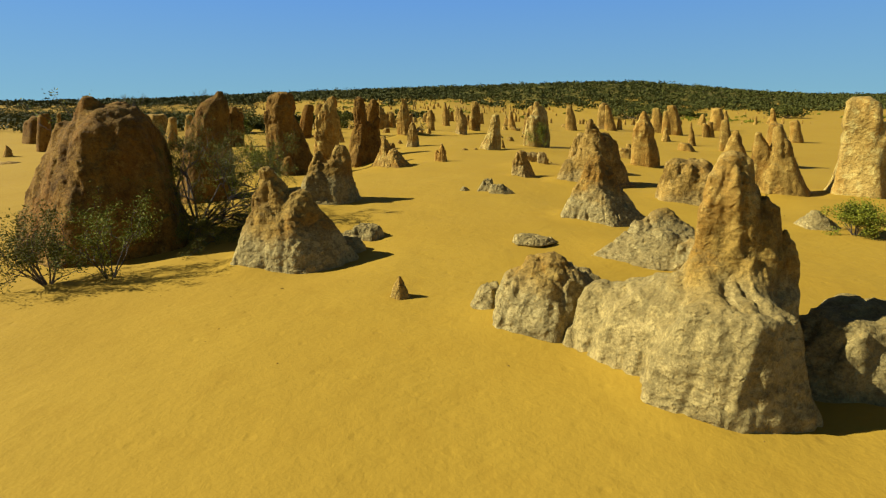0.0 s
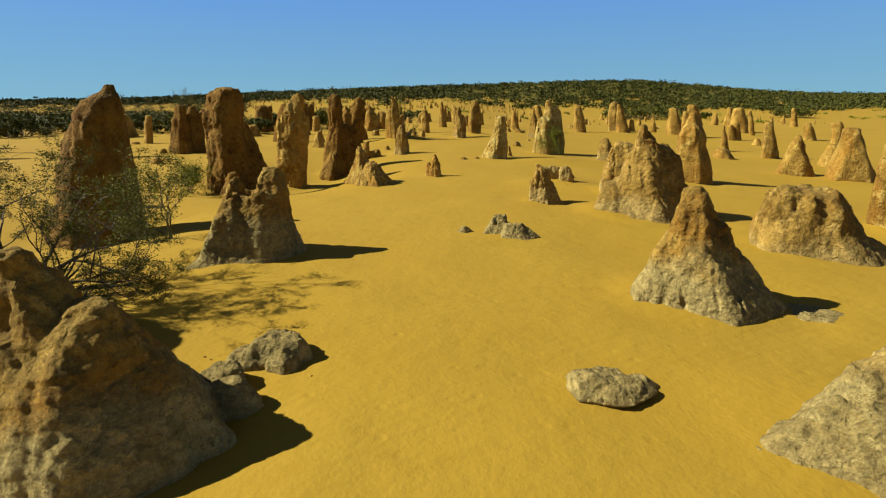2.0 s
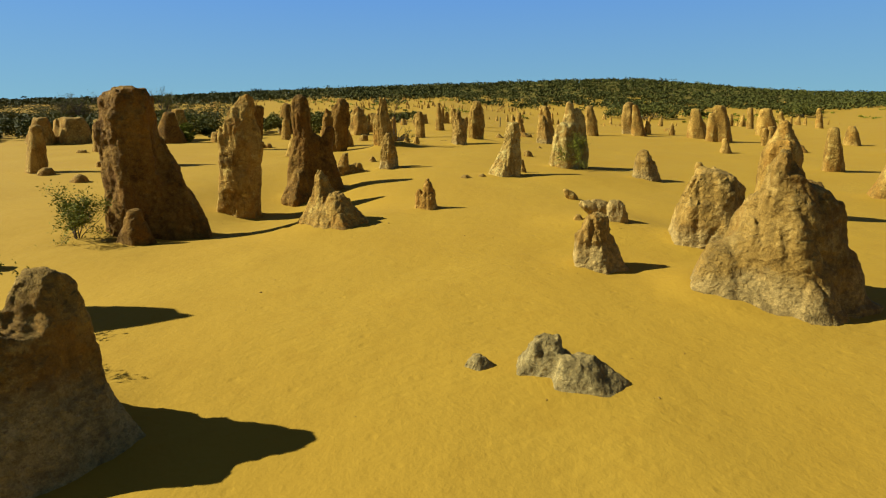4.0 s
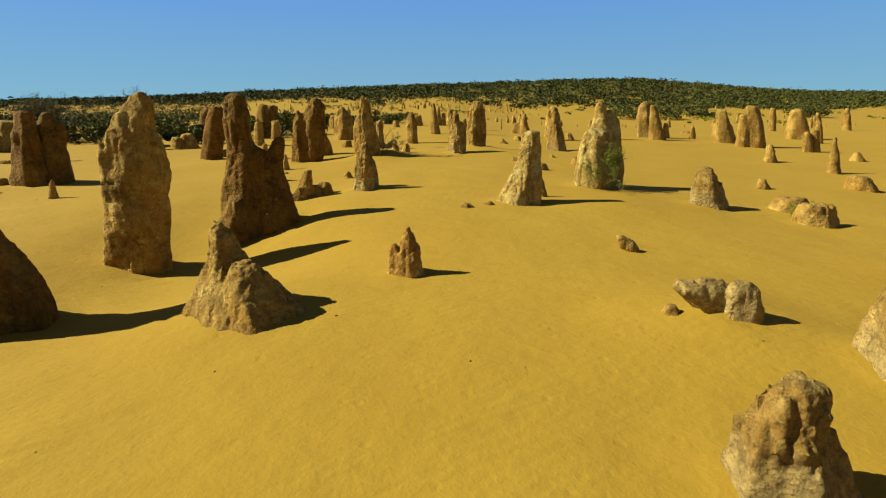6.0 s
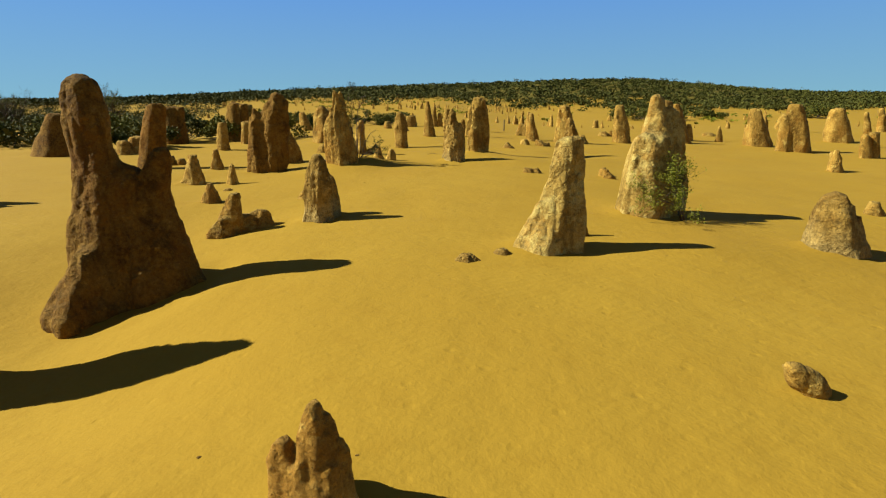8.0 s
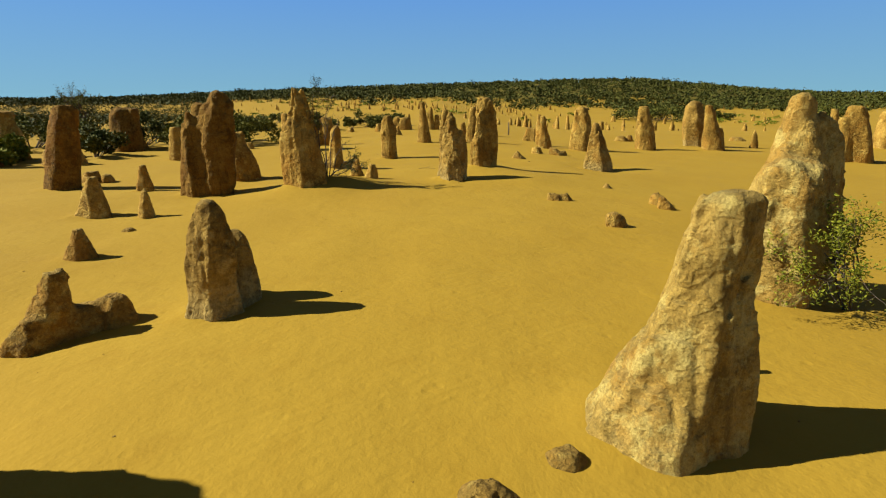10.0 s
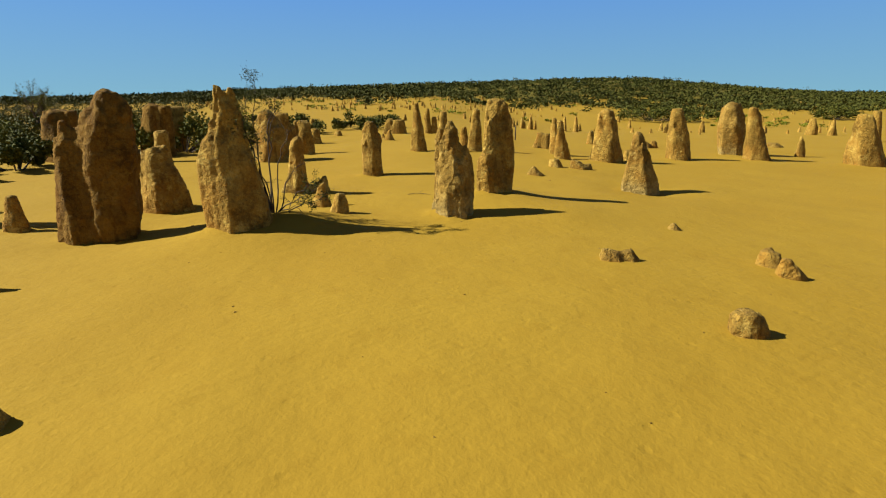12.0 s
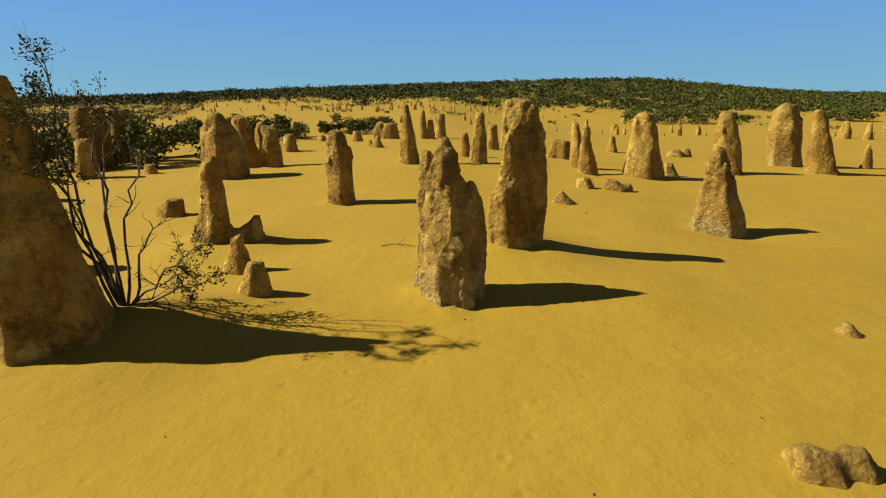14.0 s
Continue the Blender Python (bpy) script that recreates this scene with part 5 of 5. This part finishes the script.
def wiry_shrub():
    """An open shrub beside a pinnacle: long stems with leaf tufts at a few tips, and a fan of bare ones."""
    rng = np.random.default_rng(16)
    ob = thing("wiry_shrub", -2.12, 35.42, "open wiry shrub with bare branches and dark leaf tufts", "shrub", "desert shrubs")
    ends = [(0.04, -0.40, 2.18, 1), (0.34, -0.20, 2.02, 0.6), (-0.12, -0.45, 2.0, 1), (-0.22, -0.48, 1.42, 1), (0.02, -0.4, 1.3, 0.5), (0.22, 0.0, 1.75, 0), (0.48, 0.1, 1.45, 0),
            (0.72, -0.1, 0.9, 0), (0.85, 0.1, 0.5, 0.4), (0.7, 0.2, 0.25, 0.5), (0.95, 0.0, 0.22, 0.4)]
    pts = []
    for ex, ey, ez, full in ends:
        end, runs, p = Vector((ex, ey, ez)), [], Vector((rng.normal(0, 0.03), rng.normal(0, 0.03), -0.08))
        run, tips = [], []
        for i in range(9):
            u = i / 8
            q = p.lerp(end, u) + Vector((0.06 * math.sin(5 * u + ez), 0, 0.10 * ez * math.sin(math.pi * u))) + Vector(rng.normal(0, 0.022, 3)) * (u > 0)
            run.append((q, 0.015 * (1 - 0.75 * u) + 0.002))
        runs.append(run)
        for k in (3, 4, 5, 5, 6, 7, 7, 8, 8):
            way = ((end - p).normalized() + 0.75 * Vector(rng.normal(0, 1, 3))).normalized()
            grow(rng, run[k][0], way, 0.26 * rng.uniform(0.6, 1.2), 0.005, 1 if full else 0, runs, tips, 0.7, 0.1)
        child("stem", tubes("stem", runs, TWIG), ob)
        for q, _ in tips:
            if full and (q - end).length < 0.32 and rng.random() < 0.55 * full:
                pts.extend(np.array(q) + rng.normal(0, 0.024, (rng.integers(6, 14), 3)))
    child("foliage", leaves_mesh("foliage", pts, 0.036, LEAF_DARK, rng), ob)


# ---- shrubs between the rocks ----
shrub("dead_shrub", -5.0, 10.0, "sprawling half-dead shrub with dark twigs and sparse olive leaves", 19, 2.05, 1.5, 11, leaf=0.024, per_tip=13, bare=0.42, radius=0.030, depth=4, lean=(0.9, -0.5), mat=LEAF_MID, up=0.0)
shrub("olive_shrub", -5.5, 6.55, "low olive-green shrub with thin stems on the sand", 12, 0.80, 0.65, 12, leaf=0.034, per_tip=4, bare=0.25, radius=0.012, depth=3, mat=LEAF_MID)
shrub("olive_shrub", -4.75, 6.75, "small bright green shrub against a brown pinnacle", 8, 0.98, 0.5, 13, leaf=0.036, per_tip=8, bare=0.2, radius=0.01, depth=2)
shrub("leafy_sapling", -4.75, 13.2, "thin upright shrub with leaf tufts and one long side branch", 4, 1.45, 0.4, 14, leaf=0.05, per_tip=12, bare=0.3, radius=0.016, depth=2)
shrub("green_shrub", -6.85, 18.35, "small bright green shrub at the foot of a pinnacle", 8, 0.85, 0.45, 15, leaf=0.05, per_tip=7, bare=0.1, radius=0.012, depth=2)
wiry_shrub()
shrub("rock_shrub", 5.5, 27.08, "green leafy shrub growing against a pale limestone pinnacle", 7, 1.25, 0.16, 17, leaf=0.04, per_tip=11, bare=0.3, radius=0.014, depth=2, lean=(-0.42, 0.0))
shrub("grassy_shrub", 7.6, 8.9, "small wiry green shrub on open sand", 16, 0.62, 0.65, 18, leaf=0.04, per_tip=7, bare=0.1, radius=0.008, depth=2)
shrub("crown_shrub", -6.5, 9.9, "leafy sapling behind the crest of a large brown pinnacle", 4, 2.55, 0.05, 19, leaf=0.05, per_tip=16, bare=0.3, radius=0.026, depth=1)
shrub("tuft_shrub", 8.8, 24.3, "tiny green shrub beside fallen limestone blocks", 8, 0.35, 0.6, 20, leaf=0.04, per_tip=7, bare=0.0, radius=0.006, depth=1)

# ---- green bushes at the edge of the pinnacles ----
bush("green_bush", -11.5, 52.0, "broad green bush on the edge of the sand", 3.2, 1.7, 8000, 31, leaf=0.15, mat=LEAF_MID)
bush("green_bush", -16.0, 51.5, "tall dark green bush at the edge of the scrub", 2.8, 1.9, 8000, 32, leaf=0.15)
bush("green_bush", -21.0, 50.0, "mid-green bush at the edge of the scrub", 3.2, 1.8, 7600, 33, leaf=0.15, mat=LEAF_MID)
bush("green_bush", -26.5, 47.0, "dark green bush among limestone pinnacles", 3.2, 1.7, 7600, 34, leaf=0.15)
bush("green_bush", -32.0, 44.0, "dark green bush among limestone pinnacles", 3.4, 1.7, 7200, 35, leaf=0.15)
bush("green_bush", -17.0, 42.8, "rounded mid-green bush on pale sand", 1.3, 1.2, 6000, 36, leaf=0.15, mat=LEAF)
bush("green_bush", -14.5, 45.2, "low dark bush beside tall brown pinnacles", 1.7, 1.1, 6000, 37, leaf=0.15)
bush("green_bush", -9.5, 66.0, "low dark green bush in a hollow of the sand", 2.6, 1.5, 6400, 38, leaf=0.15)
bush("green_bush", -4.5, 72.0, "low dark green bush in a hollow of the sand", 3.0, 1.6, 6400, 39, leaf=0.15)
bush("green_bush", -14.0, 68.0, "low dark green bush in a hollow of the sand", 3.2, 1.7, 6400, 40, leaf=0.15)
bush("green_bush", 54.0, 146.0, "wide dark green bush on the far sand flat", 9.0, 4.0, 4200, 41, leaf=0.45)
bush("green_bush", 98.0, 148.0, "round dark green bush on the far sand flat", 5.0, 3.6, 3000, 42, leaf=0.4)
bush("green_bush", 72.0, 150.0, "low bush on the far sand flat", 4.0, 2.2, 2000, 43, leaf=0.4)

shrub("bare_bush", -43.0, 71.3, "bare grey-brown bush with a rounded twiggy crown in far scrub", 24, 2.9, 0.6, 61, leaf=0.09, per_tip=3, bare=0.4, radius=0.10, depth=3, mat=LEAF_MID, group="green bushes")
shrub("bare_bush", -31.9, 70.5, "thin upright bare bush standing above the far scrub", 7, 3.3, 0.3, 62, leaf=0.10, per_tip=4, bare=0.4, radius=0.09, depth=3, mat=LEAF_MID, group="green bushes")

# ---- scrub over the far hill and to the west ----
rng = np.random.default_rng(5)
hill = []
for _ in range(8200):
    y = rng.uniform(175, 345)
    x = rng.uniform(-1.15, 1.15) * y
    thick = 0.38 + 1.6 * (y - 205) / 60 + 0.6 * (x < -0.35 * y) + 0.4 * (x > 0.2 * y)
    if vnoise(np.array(x / 16), np.array(y / 16), np.array(0.5)) + thick > rng.uniform(0.2, 1.3):
        s = rng.uniform(1.5, 2.9) * (1.3 if rng.random() < 0.08 else 1) * (1.5 if rng.random() < 0.03 else 1)
        hill.append((x, y, s, s * rng.uniform(0.6, 0.9)))
scrub("hill_scrub", hill, "dark green coastal scrub covering the far low hill", 51, 0.78, 32, LEAF_HILL)
west = []
for _ in range(4200):
    y = 46 + 190 * rng.random() ** 1.15
    x = -y * rng.uniform(0.32, 1.3) - 6
    if vnoise(np.array(x / 9), np.array(y / 9), np.array(2.5)) + 1.0 > rng.uniform(0.2, 1.3):
        s = rng.uniform(1.0, 2.3)
        west.append((x, y, s, s * rng.uniform(0.55, 0.9)))
scrub("west_scrub", west, "low dark green scrub behind the pinnacles", 52, 0.26, 40, LEAF_HILL)
tufts = []
for _ in range(520):
    y = rng.uniform(120, 235)
    x = rng.uniform(-0.3, 1.1) * y
    s = rng.uniform(0.5, 1.5)
    if vnoise(np.array(x / 14), np.array(y / 14), np.array(6.5)) > 0.1:
        tufts.append((x, y, s, s * rng.uniform(0.5, 0.9)))
scrub("flat_scrub", tufts, "scattered low green tufts on the far sand flat", 53, 0.35, 45, LEAF)

# ---- far pinnacles on the sand slope ----
far_shapes = []
for i in range(7):
    h = 1.0
    lob = [(0, 0, rng.uniform(0.22, 0.36), rng.uniform(-0.08, 0.08), rng.uniform(0.05, 0.12), h, rng.uniform(0.6, 1.0))]
    if i % 2:
        lob.append((rng.uniform(0.15, 0.3), 0, 0.2, rng.uniform(0.15, 0.3), 0.06, rng.uniform(0.4, 0.8), 0.7))
    far_shapes.append(rock_mesh("far_pinnacle", lob, 0.085, STONE["tan"], 300 + i, flute=0.7))
for i in range(230):
    y = rng.uniform(72, 150)
    x = rng.uniform(-0.42, 0.75) * y
    if vnoise(np.array(x / 13), np.array(y / 20), np.array(8.5)) < 0.12:
        continue
    h = 0.35 + 1.35 * rng.random() ** 1.4
    ob = new("far_pinnacle", far_shapes[i % 7])
    ob.location = (x, y, float(G(x, y)) - 0.05)
    ob.rotation_euler = (0, 0, rng.uniform(0, 6.3))
    ob.scale = (h * rng.uniform(0.7, 1.15), h * rng.uniform(0.7, 1.15), h)
    tagged(ob, "distant tan limestone pinnacle on the sand slope", "pinnacle", "distant pinnacles")

# ---- the uncounted crowd of small pinnacles on the far rise ----
co_all, quad_all, base = [], [], 0
stubs = [rock_mesh("stub", [(0, 0, 0.30, rng.uniform(-0.1, 0.1), 0.08, 1.0, 0.8)], 0.14, STONE["tan"], 400 + i, flute=0.7) for i in range(4)]
shapes = []
for me in stubs:
    co = np.zeros(len(me.vertices) * 3, np.float32)
    me.vertices.foreach_get("co", co)
    qs = np.zeros(len(me.polygons) * 4, np.int32)
    me.polygons.foreach_get("vertices", qs)
    shapes.append((co.reshape(-1, 3), qs.reshape(-1, 4)))
for i in range(1500):
    y = rng.uniform(150, 238)
    x = rng.uniform(-0.45, 0.7) * y
    dense = 0.25 if x < 0.22 * y else -0.15
    if vnoise(np.array(x / 17), np.array(y / 9), np.array(4.5)) + dense < rng.uniform(-0.1, 0.7):
        continue
    co, qs = shapes[i % 4]
    h, a = 0.35 + 1.25 * rng.random() ** 1.5, rng.uniform(0, 6.3)
    turn = np.array([[math.cos(a), math.sin(a), 0], [-math.sin(a), math.cos(a), 0], [0, 0, 1]])
    co_all.append((co * (h * rng.uniform(0.7, 1.1), h * rng.uniform(0.7, 1.1), h)) @ turn + (x, y, float(G(x, y)) - 0.05))
    quad_all.append(qs + base)
    base += len(co)
tagged(new("far_pinnacle_field", mesh_from("far_pinnacle_field", np.concatenate(co_all), np.concatenate(quad_all), STONE["tan"])),
       "crowd of small distant limestone pinnacles on a sand rise", "pinnacles", kind="stuff")
for me in stubs:
    bpy.data.meshes.remove(me)

# ---- small things on the sand ----
post = thing("marker_post", 6.1, 57.5, "thin dark weathered wooden marker post standing in the sand", "post")
child("pole", tubes("pole", [[(Vector((0, 0, -0.2)), 0.045), (Vector((0.005, 0, 0.4)), 0.043), (Vector((0, 0, 0.86)), 0.040), (Vector((0, 0, 0.87)), 0.006)]], TWIG, 8), post)
twig = thing("fallen_twig", 0.6, 38.05, "thin dry forked twig lying on the sand", "twig", dz=0.012)
child("stick", tubes("stick", [[(Vector((-0.26, 0.0, 0)), 0.008), (Vector((-0.08, 0.04, 0.02)), 0.007), (Vector((0.1, 0.0, 0.015)), 0.006), (Vector((0.28, -0.03, 0.0)), 0.003)], [(Vector((0.02, 0.02, 0.018)), 0.005), (Vector((0.06, 0.1, 0.05)), 0.004), (Vector((0.09, 0.17, 0.06)), 0.002)]], TWIG), twig)


def pebbles():
    """Loose limestone chips on the sand, too small and many to count."""
    bm = bmesh.new()
    bmesh.ops.create_icosphere(bm, subdivisions=1, radius=1)
    unit = np.array([v.co[:] for v in bm.verts])
    tris = np.array([[v.index for v in fc.verts] for fc in bm.faces])
    bm.free()
    r = np.random.default_rng(77)
    co, tr = [], []
    for i in range(640):
        if i < 420:
            fx, fy, rad, h = FEET[r.integers(0, len(FEET))]
            a, d = r.uniform(0, 6.3), rad * r.uniform(1.0, 2.2) + 0.1
            x, y = fx + d * math.cos(a), fy + d * math.sin(a)
        else:
            x, y = r.uniform(-6, 8), r.uniform(1, 46)
        s = 0.004 + 0.011 * r.random() ** 3
        p = unit * (1 + 0.3 * r.normal(size=(len(unit), 1))).clip(0.5, 1.6) * s * (1.3, 1.0, 0.6)
        a = r.uniform(0, 6.3)
        p = p @ np.array([[math.cos(a), math.sin(a), 0], [-math.sin(a), math.cos(a), 0], [0, 0, 1]])
        z = float(G(x, y)) + float(relief(np.array(x), np.array(y)))
        tr.append(tris + i * len(unit))
        co.append(p + (x, y, z + 0.25 * s))
    tagged(new("pebbles", mesh_from("pebbles", np.concatenate(co), np.concatenate(tr), STONE["tan"], False)), "loose limestone chips scattered over the sand", "pebbles", kind="stuff")


pebbles()
build_ground()
